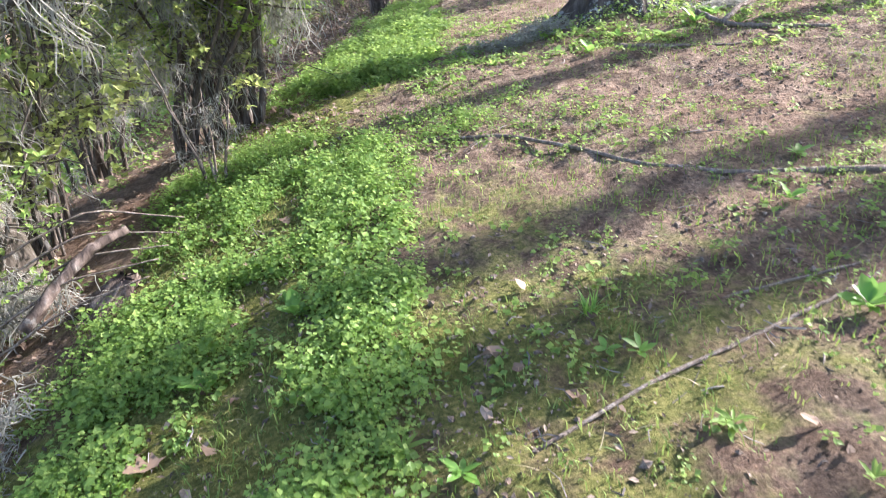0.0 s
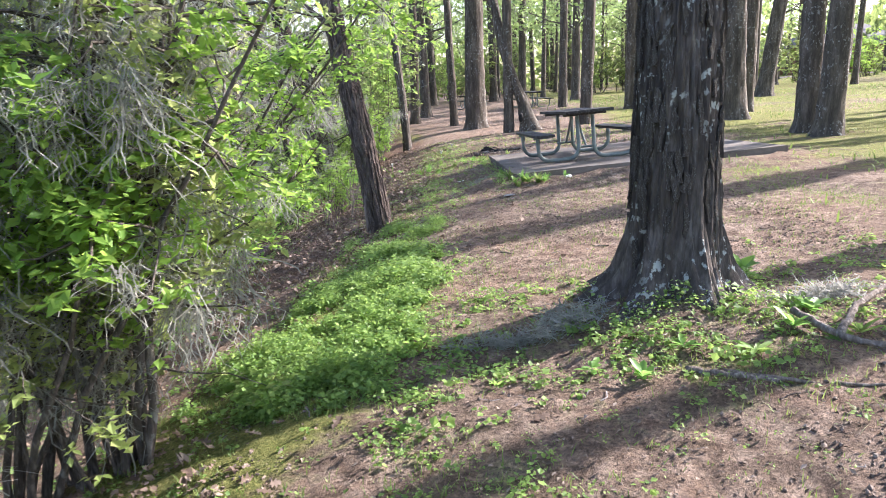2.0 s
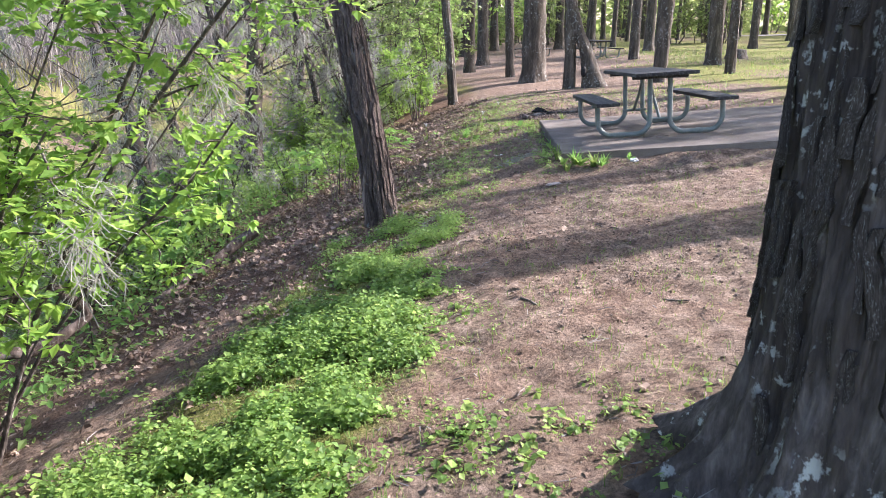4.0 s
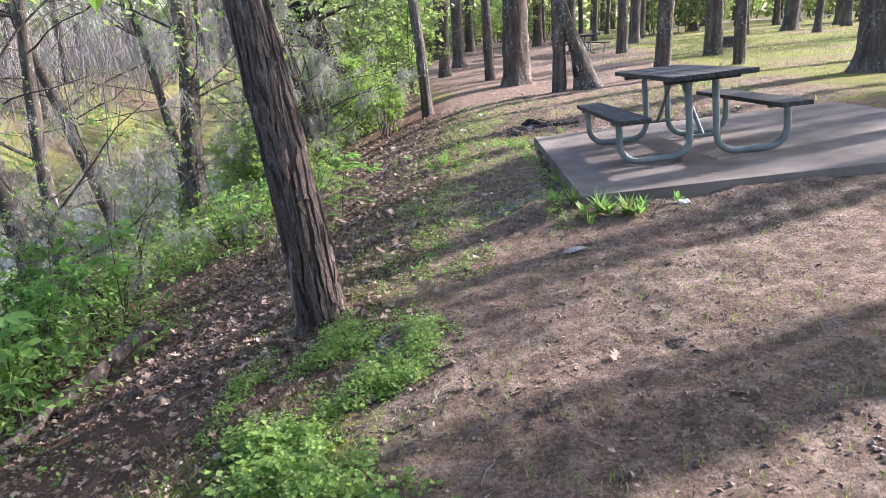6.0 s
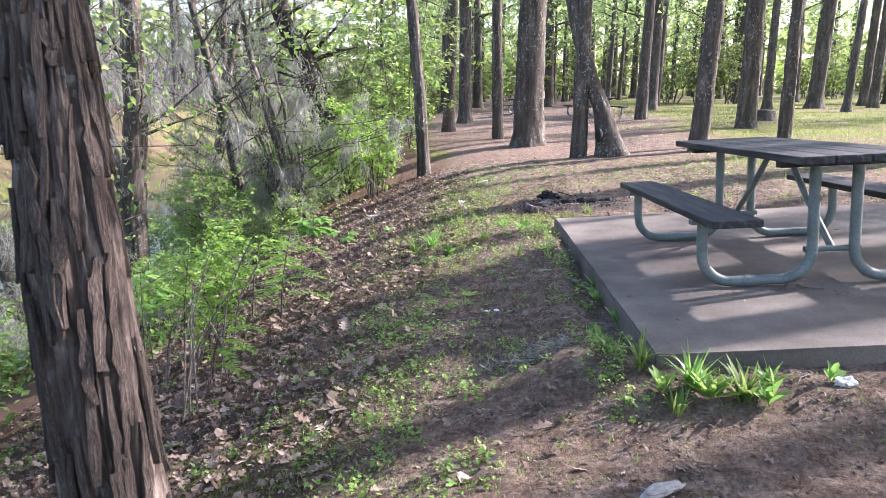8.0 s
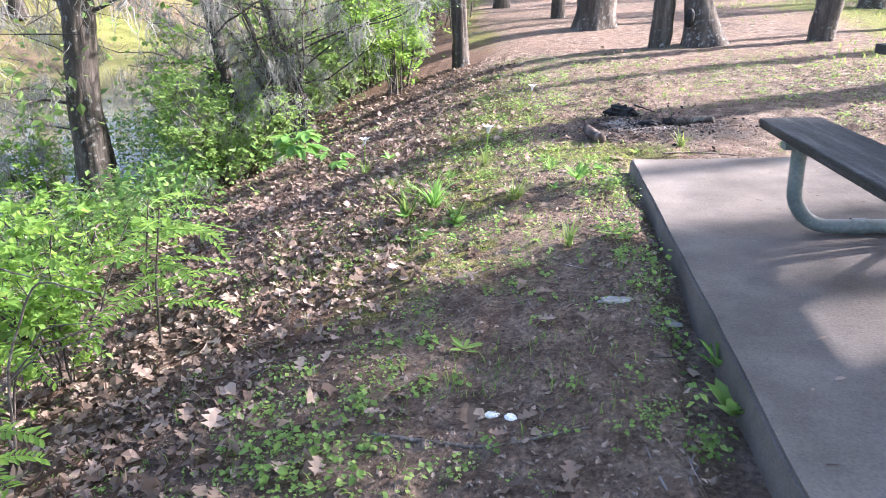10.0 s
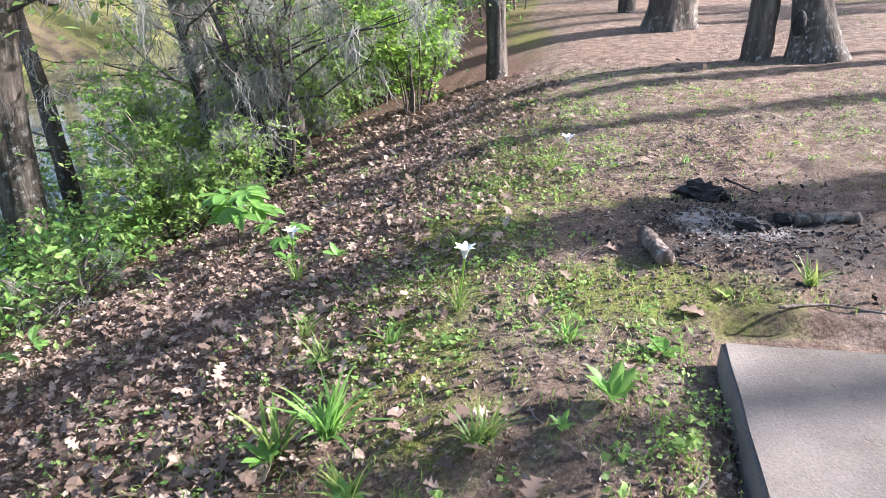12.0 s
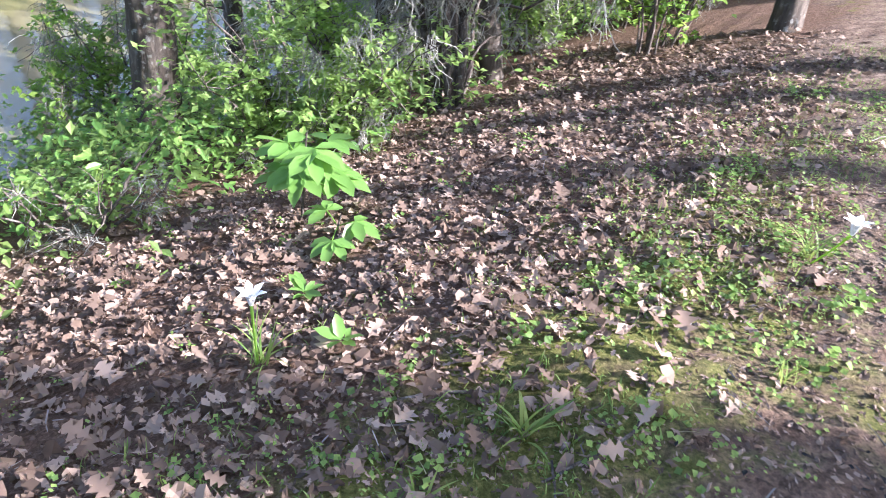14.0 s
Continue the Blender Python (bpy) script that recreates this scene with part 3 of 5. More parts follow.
def tree(name, label, pts, radii, mat, seg=20, rings=40, furrow=0.015, flare=0.0, crown=0, crown_size=0.16, limbs=9, limb_len=2.6, low=0.62,
         leafmat=None, moss=0, seed=0, ridges=11, group="", category="tree", lobes=5, spread=0.4):
    """pts start at the foot, in metres of the world."""
    rng = np.random.default_rng(seed)
    base = Vector(pts[0])
    root = new(name)
    root.matrix_basis = Matrix.Translation(base)
    loc = np.asarray(pts, float) - np.asarray(pts[0], float)
    loc[0, 2] -= 0.12
    part("trunk", trunk_mesh("trunk", loc, radii, seg, rings, mat, furrow, ridges, flare, lobes, seed), None, root)
    if limbs:
        (v, f), tips = branch_set(loc, limbs, limb_len, min(radii[-1] * 0.6, 0.09), rng, 0.5, low, 4 if seg > 14 else 2)
        tagged(part("branching", mesh_of("branching", v, f, mat), None, root), kind="stuff")
        if crown:
            part("crown", mesh_of("crown", *leaf_cloud(tips, crown, crown_size, spread, rng), leafmat or FARLEAF, False), None, root, "thin fresh green spring foliage")
        if moss:
            part("hanging_moss", mesh_of("hanging_moss", *moss_strands(tips, moss, 0.9 if seg <= 14 else 0.6, rng, seg <= 14), MOSSGREY), None, root, "grey strands of hanging moss")["kind"] = "stuff"
    return tagged(root, label, category, group)


def stem(x, y, h, lean=(0, 0), bend=0.0, n=7, z=None, seed=0):
    z0 = on_ground(x, y) if z is None else z
    rng = np.random.default_rng(seed + 100)
    ph = rng.random() * 6.28
    return [(x + lean[0] * h * t + bend * math.sin(t * 3.0 + ph), y + lean[1] * h * t + bend * math.cos(t * 2.6 + ph) * 0.5, z0 + h * t) for t in np.linspace(0, 1, n)]


def taper(r0, r1, n=7):
    return list(np.linspace(r0, r1, n))


def plate_mesh(seed, mat):
    """A loose plate of bark, 1 long and 1 wide, its face along +x, its lower end lifted."""
    rg = np.random.default_rng(seed)
    n = 6
    V, F = [], []
    for e in range(n):
        t = e / (n - 1)
        w = 0.5 * (0.35 + 0.65 * math.sin(math.pi * (0.12 + 0.76 * t))) * (0.75 + 0.5 * rg.random())
        c, out = 0.16 * rg.normal(), 0.55 * (1 - t) ** 2.2 + 0.25 * rg.random()
        V += [(-0.5, c - w, t - 0.5), (out, c - w * 0.85, t - 0.5), (out, c + w * 0.85, t - 0.5), (-0.5, c + w, t - 0.5)]
        if e:
            a, b = 4 * (e - 1), 4 * e
            F += [(a + k, a + k + 1, b + k + 1, b + k) for k in range(3)]
    F += [(3, 2, 1, 0), (4 * n - 4, 4 * n - 3, 4 * n - 2, 4 * n - 1)]
    return mesh_of("bark_plate", V, F, mat, False)


def bark_plates(root, pts, radii, n, zmax, mat, seed, long=(0.1, 0.34), wide=(0.022, 0.05), thick=0.018):
    rg = np.random.default_rng(seed)
    kinds_ = [plate_mesh(seed + k, mat) for k in range(8)]
    P0 = np.asarray(pts, float) - np.asarray(pts[0], float)
    z0 = P0[:, 2]
    for _ in range(n):
        z, a = 0.12 + (zmax - 0.12) * rg.random(), rg.random() * 6.283
        c = np.array([np.interp(z, z0, P0[:, k]) for k in range(2)])
        c2 = np.array([np.interp(z + 0.2, z0, P0[:, k]) for k in range(2)])
        r = np.interp(z, z0, radii) + 0.004
        up = Vector((*(c2 - c), 0.2)).normalized()
        outv = Vector((math.cos(a), math.sin(a), 0))
        outv = (outv - up * outv.dot(up)).normalized()
        rot = Matrix((outv, up.cross(outv), up)).transposed().to_4x4() @ pose(0, 0, 0, rg.normal(0, 5), 0, 0)
        m = Matrix.Translation((c[0] + r * math.cos(a), c[1] + r * math.sin(a), z)) @ rot @ Matrix.Diagonal((thick * rg.uniform(0.6, 1.3), rg.uniform(*wide), rg.uniform(*long), 1))
        part("bark_plate", kinds_[rg.integers(0, 8)], None, root, "", m)


# the two trunks that the walk passes
OAK_PTS, OAK_R = stem(1.36, 6.02, 11, (0.004, 0.0), 0.0, 9), [0.245, 0.21, 0.195, 0.185, 0.175, 0.16, 0.14, 0.11, 0.07]
oak = tree("oak_tree", "large tree with dark furrowed lichen-spotted bark and flared roots", OAK_PTS, OAK_R,
           BARK_NEAR, 190, 250, 0.026, 0.27, 1500, 0.17, 11, 3.2, 0.6, FARLEAF, 40, 3, 27, lobes=6)
bark_plates(oak, OAK_PTS, np.array(OAK_R) + 0.012, 260, 2.6, BARK_NEAR, 900, (0.1, 0.32), (0.02, 0.045), 0.02)
LEAN_PTS = [(-0.94, 10.68, on_ground(-0.94, 10.68)), (-1.03, 10.78, 0.6), (-1.15, 10.9, 1.2), (-1.38, 11.2, 2.16), (-1.75, 11.6, 4.2), (-2.2, 12, 7.5)]
LEAN_R = [0.155, 0.138, 0.130, 0.122, 0.1, 0.06]
leaner = tree("leaning_bank_tree", "leaning tree with shaggy reddish-grey bark at the bank's edge", LEAN_PTS, LEAN_R,
              BARK_RED, 150, 230, 0.023, 0.05, 900, 0.15, 8, 2.4, 0.55, FARLEAF, 40, 5, 21)
bark_plates(leaner, LEAN_PTS, np.array(LEAN_R) + 0.008, 240, 2.6, BARK_RED, 930, (0.1, 0.4), (0.016, 0.04), 0.016)

FAR_LABEL = "tall slender park tree with grey-brown furrowed bark"
named = [  # x, y, r, height, lean x, lean y
    (0.46, 25.4, 0.34, 13, -0.01, 0.0, 0.16), (-0.35, 28.2, 0.15, 12, -0.05, 0, 0.05), (3.38, 22.5, 0.17, 12, 0.03, 0, 0.06), (5.95, 28.4, 0.25, 14, 0.0, 0, 0.14),
    (4.33, 34.0, 0.2, 13, 0.0, 0, 0.08), (5.55, 24.1, 0.13, 11, 0.0, 0, 0.03), (13.7, 44.1, 0.36, 14, 0.02, 0, 0.2), (6.55, 15.7, 0.22, 13, 0.0, 0, 0.2),
    (6.45, 14.65, 0.22, 13, 0.02, 0, 0.16), (6.7, 20.2, 0.33, 14, -0.01, 0, 0.28), (8.1, 23.0, 0.22, 12, 0.0, 0.02, 0.1), (12.5, 33.2, 0.33, 13, 0.12, 0, 0.2),
    (-1.66, 22.6, 0.125, 9, -0.09, 0.02, 0.05)]
for k, (x, y, r, h, lx, ly, fl) in enumerate(named):
    tree("park_tree", FAR_LABEL, stem(x, y, h, (lx, ly), 0.08, 7, seed=k), taper(r, r * 0.35), BARK_FAR, 36, 90, 0.012 + r * 0.03, fl, 330, 0.2, 8, 2.6, 0.5, FARLEAF, 12, 40 + k,
         11, "park trees")

# forked tree with a hollow burl
fx, fy = 1.55, 22.35
ft = tree("forked_tree", "twin-stemmed tree with a hollow swollen foot", stem(1.32, 22.35, 10, (-0.012, 0), 0.05), taper(0.15, 0.06), BARK_FAR, 28, 70, 0.014, 0.05, 700, 0.2, 7, 2.2, 0.6, FARLEAF, 50, 90)
z0 = on_ground(1.8, 22.35)
part("second_trunk", trunk_mesh("second_trunk", np.array([(0.66, 0, -0.1), (0.55, 0, 0.3), (0.42, 0, 0.8), (0.16, 0, 1.4), (-0.17, 0.1, 2.5), (-0.6, 0.2, 5), (-0.9, 0.2, 8)]), [0.3, 0.24, 0.17, 0.15, 0.13, 0.1, 0.05], 28, 70, BARK_FAR, 0.012, 9, 0.12, 3, 91), None, ft)
# A solid black lump paints the shade inside the hollow.
hollow_shade = bmesh.new()
bmesh.ops.create_icosphere(hollow_shade, subdivisions=2, radius=1, matrix=Matrix.Translation((0.33, -0.26, 0.42)) @ Matrix.Diagonal((0.07, 0.05, 0.13, 1)))
part("hollow", hollow_shade, CHAR_AND_SHADE, ft, "black lump for the shade inside the foot hollow")

# trees between the bank and the water
tree("water_tree", "crooked dark tree standing near the waterline", [(-5.65, 19.05, on_ground(-5.65, 19.05)), (-5.6, 19.05, -0.2), (-5.4, 19.05, 1.3), (-5.38, 19.05, 2.8), (-5.2, 19.05, 7)], [0.21, 0.185, 0.17, 0.14, 0.06],
     BARK_FAR, 48, 120, 0.014, 0.07, 700, 0.12, 10, 1.8, 0.25, SHRUB, 70, 110)
tree("dark_leaning_tree", "dark broad-footed tree leaning over the water", [(-5.0, 28.7, -0.8), (-5.2, 28.7, 0.6), (-5.7, 28.7, 2.2), (-6.5, 28.7, 3.9), (-7.2, 28.8, 7)], [0.62, 0.4, 0.34, 0.28, 0.12],
     BARK_DARK, 36, 70, 0.02, 0.25, 900, 0.16, 10, 2.4, 0.4, SHRUB, 80, 111)

rng = np.random.default_rng(77)
# woods along the park, repeats of four trees
kinds = []
for k in range(8):      # the last four are thin-crowned
    r = (0.14, 0.2, 0.27, 0.17)[k % 4]
    kinds.append((tree("woodland_tree", "straight woodland tree with thin spring foliage", stem(0, 0, 13 + k % 4, (0.02 * (k % 4 - 1.5), 0), 0.12, 7, 0.0, 200 + k), taper(r, r * 0.35), BARK_FAR, 14, 34, 0.015, r * 0.5,
                       700 if k < 4 else 800, 0.26 if k < 4 else 0.24, 10 if k < 4 else 8, 3.0, 0.25 if k < 4 else 0.45, FARLEAF, 16, 210 + k, 9, "woodland trees", spread=0.6 if k < 4 else 0.33), r))
first = {}
# The list starts with unseen trees added to throw shadow bands over the path.
spots = [(19.0, 21.8), (23.0, 22.9), (9.0, 5.7), (9.4, 6.65), (5.6, 6.75), (5.2, 7.7), (9.0, 12.45), (10.4, 13.5), (9.2, 14.7), (10.6, 15.7),
         (10.5, 18.9), (12.2, 20.95), (11.0, 18.2), (17.5, 22.1)]
taken = [(n[0], n[1]) for n in named] + [(1.6, 22.35), (3, 37), (0.2, 43)]
tries = 0
while len(spots) < 168 and tries < 6000:
    tries += 1
    x, y = rng.uniform(-14, 62), rng.uniform(-12, 95)
    if x < bank_edge(y) + 0.6 - (3 if y > 40 else 0) or (x < 8.5 and y < 29) or (y < 26 and rng.random() < 0.55):
        continue
    if x / max(y, 1) > 0.42 and y > 38 and rng.random() < 0.7:      # the open lawn and the road beyond
        continue
    if y < 36 and -1 < x < 9:
        continue
    lane = y - 0.4545 * x      # the open lawn, over which the sun reaches the path
    if -3 < lane < 25 and x > 3 and y < 48:
        continue
    if min([math.hypot(x - a, y - b) for a, b in spots + taken]) < 2.3:
        continue
    spots.append((x, y))
for k, (x, y) in enumerate(spots):
    sunny = x > 7 and y < 48
    kk = k % 4 + (4 if sunny else 0)
    src = kinds[kk][0]
    m = pose(x, y, on_ground(x, y), 0, 0, rng.uniform(0, 360)) @ Matrix.Scale(rng.uniform(0.8, 1.25), 4)
    if kk not in first:
        first[kk] = src
        src.matrix_basis = m
    else:
        c = copy_thing(src, pose(0, 0, 0))
        c.matrix_basis = m


# ---------------------------------------------------------------- shrubs
def shrub(name, label, x, y, h, stems, leaves, leaf, mat, spread, moss=0, seed=0, lean=(0, 0), stem_r=0.014, leafspread=0.06, twigs=7, low=0.25, z=None, moss_len=0.32, stemmat=None, template=(QUAD_V, QUAD_F)):
    rng = np.random.default_rng(seed)
    z0 = on_ground(x, y) if z is None else z
    root = new(name)
    root.matrix_basis = Matrix.Translation((x, y, z0))
    tips = []
    for s in range(stems):
        a, q = rng.random() * 6.283, rng.random() ** 0.5
        bx, by = 0.22 * spread * q * math.cos(a), 0.22 * spread * q * math.sin(a)
        hh = h * (0.55 + 0.5 * rng.random())
        tx, ty = bx + spread * q * math.cos(a) * 0.8 + lean[0] * hh, by + spread * q * math.sin(a) * 0.8 + lean[1] * hh
        n = 8
        pts = []
        for t in np.linspace(0, 1, n):
            pts.append((bx + (tx - bx) * t ** 1.3 + rng.normal(0, 0.03) * spread, by + (ty - by) * t ** 1.3 + rng.normal(0, 0.03) * spread, hh * t - 0.06 * (t == 0)))
        r0 = stem_r * (0.6 + 0.9 * rng.random())
        pieces = [tube(pts, np.linspace(r0, r0 * 0.3, n), 6)]
        P = np.array(pts)
        for _ in range(twigs):
            f = low + (1 - low) * rng.random()
            i = min(int(f * (n - 1)), n - 2)
            p = P[i] + (P[i + 1] - P[i]) * rng.random()
            d = rng.normal(0, 1, 3)
            d[2] = d[2] * 0.5 + 0.15
            d /= np.linalg.norm(d)
            ln = spread * (0.25 + 0.45 * rng.random())
            tp = [p]
            for e in range(5):
                d = d + rng.normal(0, 0.28, 3)
                d /= np.linalg.norm(d)
                tp.append(tp[-1] + d * ln / 5)
            pieces.append(tube(tp, np.linspace(r0 * 0.4, r0 * 0.12, 6), 4))
            tips += tp[1:]
        part("stem", mesh_of("stem", *join(pieces), stemmat or TWIG), None, root)
    tips = np.array(tips)
    if leaves:
        part("foliage", mesh_of("foliage", *leaf_whorls(tips, leaves, leaf, leafspread * 0.6, rng, template), mat, False), None, root)
    if moss:
        part("hanging_moss", mesh_of("hanging_moss", *moss_strands(tips, moss, moss_len, rng, h > 2.9 and spread > 1.5), MOSSGREY), None, root, "tangled grey hanging moss")["kind"] = "stuff"
    return tagged(root, label, "shrub")


YAUPON = "dense small-leaved shrub draped with grey moss"
shrub("bank_shrub", YAUPON, -1.5, 4.9, 2.7, 20, 17000, 0.05, YAUPON_LEAF, 0.85, 640, 1, (-0.02, 0.0), 0.02, 0.1, 14, 0.34, moss_len=0.42)
shrub("bank_shrub", YAUPON, -2.4, 3.7, 2.8, 16, 11000, 0.048, YAUPON_LEAF, 0.95, 260, 2, (0.02, 0), 0.018, 0.11, 13, 0.22, moss_len=0.34)
shrub("bank_shrub", YAUPON, -2.25, 2.75, 1.7, 12, 5000, 0.04, SHRUB, 0.7, 300, 13, (-0.05, 0), 0.013, 0.1, 11, 0.1)
shrub("bank_shrub", YAUPON, -2.6, 1.5, 2.2, 12, 5000, 0.04, SHRUB, 0.8, 300, 14, (-0.05, 0), 0.013, 0.1, 11, 0.1)
shrub("bank_shrub", YAUPON, -2.9, 5.6, 3.3, 14, 8000, 0.05, YAUPON_LEAF, 1.1, 240, 3, (0.02, 0), 0.018, 0.12)
shrub("bank_shrub", "fresh green shrub leaning out over the bank", -2.6, 7.1, 3.3, 13, 11000, 0.058, SPRING, 0.9, 90, 4, (0.52, 0.02), 0.014, 0.12, 11, 0.62)
shrub("bank_shrub", "bright green sprays arching out from the bank", -1.75, 4.75, 2.5, 10, 9000, 0.056, SPRING, 0.6, 60, 24, (0.48, 0.03), 0.014, 0.09, 12, 0.6)
tree("mossy_bank_tree", "dark mossy leaning trunk among the bank's shrubs", stem(-2.0, 3.05, 3.2, (-0.25, 0.08), 0.06, 7, seed=9), taper(0.13, 0.05), BARK_FAR, 32, 70, 0.014, 0.1, 0, 0.1, 9, 1.1, 0.3, None, 120, 72)
shrub("dead_sapling", "pale broken sapling stems at the shrub's foot", -1.28, 3.72, 0.75, 5, 0, 0.03, SHRUB, 0.25, 20, 5, (-0.1, 0.05), 0.013, 0.03, 3, stemmat=DEADWOOD, moss_len=0.2)
shrub("bank_shrub", "low bright green shrub with compound leaves on the bank", -4.0, 11.7, 1.3, 10, 3600, 0.08, BROAD, 0.9, 0, 6, (0, 0), 0.012, 0.08)
shrub("bank_shrub", "mossy half-bare shrub near the waterline", -3.9, 13.2, 2.4, 10, 2600, 0.05, SHRUB, 1.0, 220, 7)
shrub("bank_shrub", "mossy half-bare shrub near the waterline", -3.5, 15.5, 0.9, 9, 2000, 0.05, SPRING, 0.7, 60, 8)
shrub("bank_shrub", "fallen twiggy brush tangled with grey moss", -3.6, 17.3, 0.5, 10, 500, 0.04, SHRUB, 0.55, 44, 26, (0, 0), 0.012, 0.06, 4, 0.1, stemmat=TWIG, moss_len=0.22)
shrub("bank_shrub", "yellow-green compound-leaved sapling on the bank", -2.1, 14.0, 1.05, 9, 2200, 0.045, SPRING, 0.55, 0, 9, (0.05, 0), 0.006, 0.05)
shrub("bank_shrub", "bare arching stems tangled with grey moss", -3.5, 20.4, 2.9, 14, 2600, 0.05, SHRUB, 0.9, 260, 10, (-0.3, 0), 0.03, 0.1, moss_len=0.6)
shrub("bank_shrub", "bright yellow-green shrub at the bank's edge", -2.45, 22.0, 1.6, 12, 4200, 0.075, SPRING, 0.8, 60, 11, (0, 0), 0.012, 0.1)
shrub("bank_shrub", "bright yellow-green shrub at the bank's edge", -3.3, 23.4, 2.0, 12, 4200, 0.075, SPRING, 0.9, 50, 12, (0, 0), 0.012, 0.1)
for k, (x, y, h) in enumerate([(-4.6, 20.5, 1.5), (-4.2, 22.5, 1.6), (-6.0, 16.0, 1.0), (-4.4, 11.0, 1.8), (-4.2, 8.6, 2.4), (-3.6, 1.8, 2.6), (-5.0, 24.8, 2.0), (-4.0, 26.0, 1.6), (-3.9, 19.2, 1.3), (-5.6, 21.6, 2.2), (-5.2, 23.0, 1.9), (-3.6, 24.6, 1.5), (-6.6, 19.4, 1.5), (-5.8, 26.4, 2.4)]):
    shrub("waterside_shrub", "green waterside shrub hung with grey moss", x, y, h, 10, 4800, 0.06, SHRUB if k % 3 else SPRING, 1.0, 70, 30 + k, (0, 0), 0.013, 0.14, moss_len=0.5)
# undergrowth at the wood's edge
for k in range(20):
    x, y = -3.5 - 0.35 * k % 3 + rng.uniform(-3, 1.0), 28 + k * 2.0
    x = min(x, float(bank_edge(y)) + 1.0)
    shrub("woodland_shrub", "dark green understorey shrub along the woods", x, y, rng.uniform(2.5, 5.5), 7, 2100, 0.16, WOODLEAF if k % 3 else SHRUB, 1.7, 70, 60 + k, (0, 0), 0.02, 0.3, 6)
for k in range(34):
    x, y = rng.uniform(-6, 34), rng.uniform(48, 92)
    shrub("woodland_shrub", "green understorey shrub along the woods", x, y, rng.uniform(2.5, 5), 6, 1300, 0.22, WOODLEAF if k % 4 else SPRING, 2.4, 0, 90 + k, (0, 0), 0.03, 0.5, 6)

# crooked half-bare trees in the shallows, and the far shore
for k, (x, y, h) in enumerate([(-5.2, 13.2, 6.5), (-5.6, 15.4, 7.5), (-6.2, 17.0, 7), (-6.8, 20.5, 8), (-5.6, 9.5, 7), (-6.4, 24.0, 8), (-4.6, 6.0, 6.5), (-4.9, 20.8, 5.5), (-5.4, 22.3, 6.5), (-3.9, 21.3, 4.5)]):
    tree("bayou_tree", "crooked half-bare tree with hanging moss in the shallows", stem(x, y, h, (rng.uniform(-0.2, 0.15), rng.uniform(-0.1, 0.1)), 0.35, 9, seed=300 + k), taper(0.12, 0.03, 9), BARK_FAR, 16, 50, 0.01, 0.06,
         600, 0.05, 24, 2.6, 0.15, SHRUB, 150, 310 + k, 9, "bayou trees")
shore = [tree("far_shore_tree", "pale leafless tree with hanging moss across the water", stem(0, 0, 11, (0.03, 0), 0.3, 8, 0.0, 400 + k), taper(0.2, 0.05, 8), BARK_FAR, 10, 24, 0.01, 0.1, 160, 0.13, 26, 3.4, 0.12, FARLEAF, 150, 400 + k, 9,
              "far shore trees") for k in range(3)]
for k in range(70):
    x, y = -17 - 30 * rng.random() ** 1.5, rng.uniform(2, 75)
    m = pose(x, y, on_ground(x, y), 0, 0, rng.uniform(0, 360)) @ Matrix.Scale(rng.uniform(0.8, 1.4), 4)
    if k < 3:
        shore[k].matrix_basis = m
    else:
        copy_thing(shore[k % 3], pose(0, 0, 0)).matrix_basis = m


# ---------------------------------------------------------------- ground plants and litter
def scatter(n, x0, x1, y0, y1, dens, seed):
    rg = np.random.default_rng(seed)
    x, y = rg.uniform(x0, x1, n), rg.uniform(y0, y1, n)
    keep = rg.random(n) < dens(x, y)
    keep &= ~((x > 0.55) & (x < 4.5) & (y > 11.95) & (y < 16.5) & (x > 0.73 - (y - 11.9) * 0.04))
    keep &= (x - 1.42) ** 2 + (y - 6.02) ** 2 > 0.13
    x, y = x[keep], y[keep]
    return np.stack([x, y, height(x, y)], -1), rg


def stuff(name, label, category, vf, mat, smooth=False):
    tagged(new(name, mesh_of(name, *vf, mat, smooth)), label, category, kind="stuff")


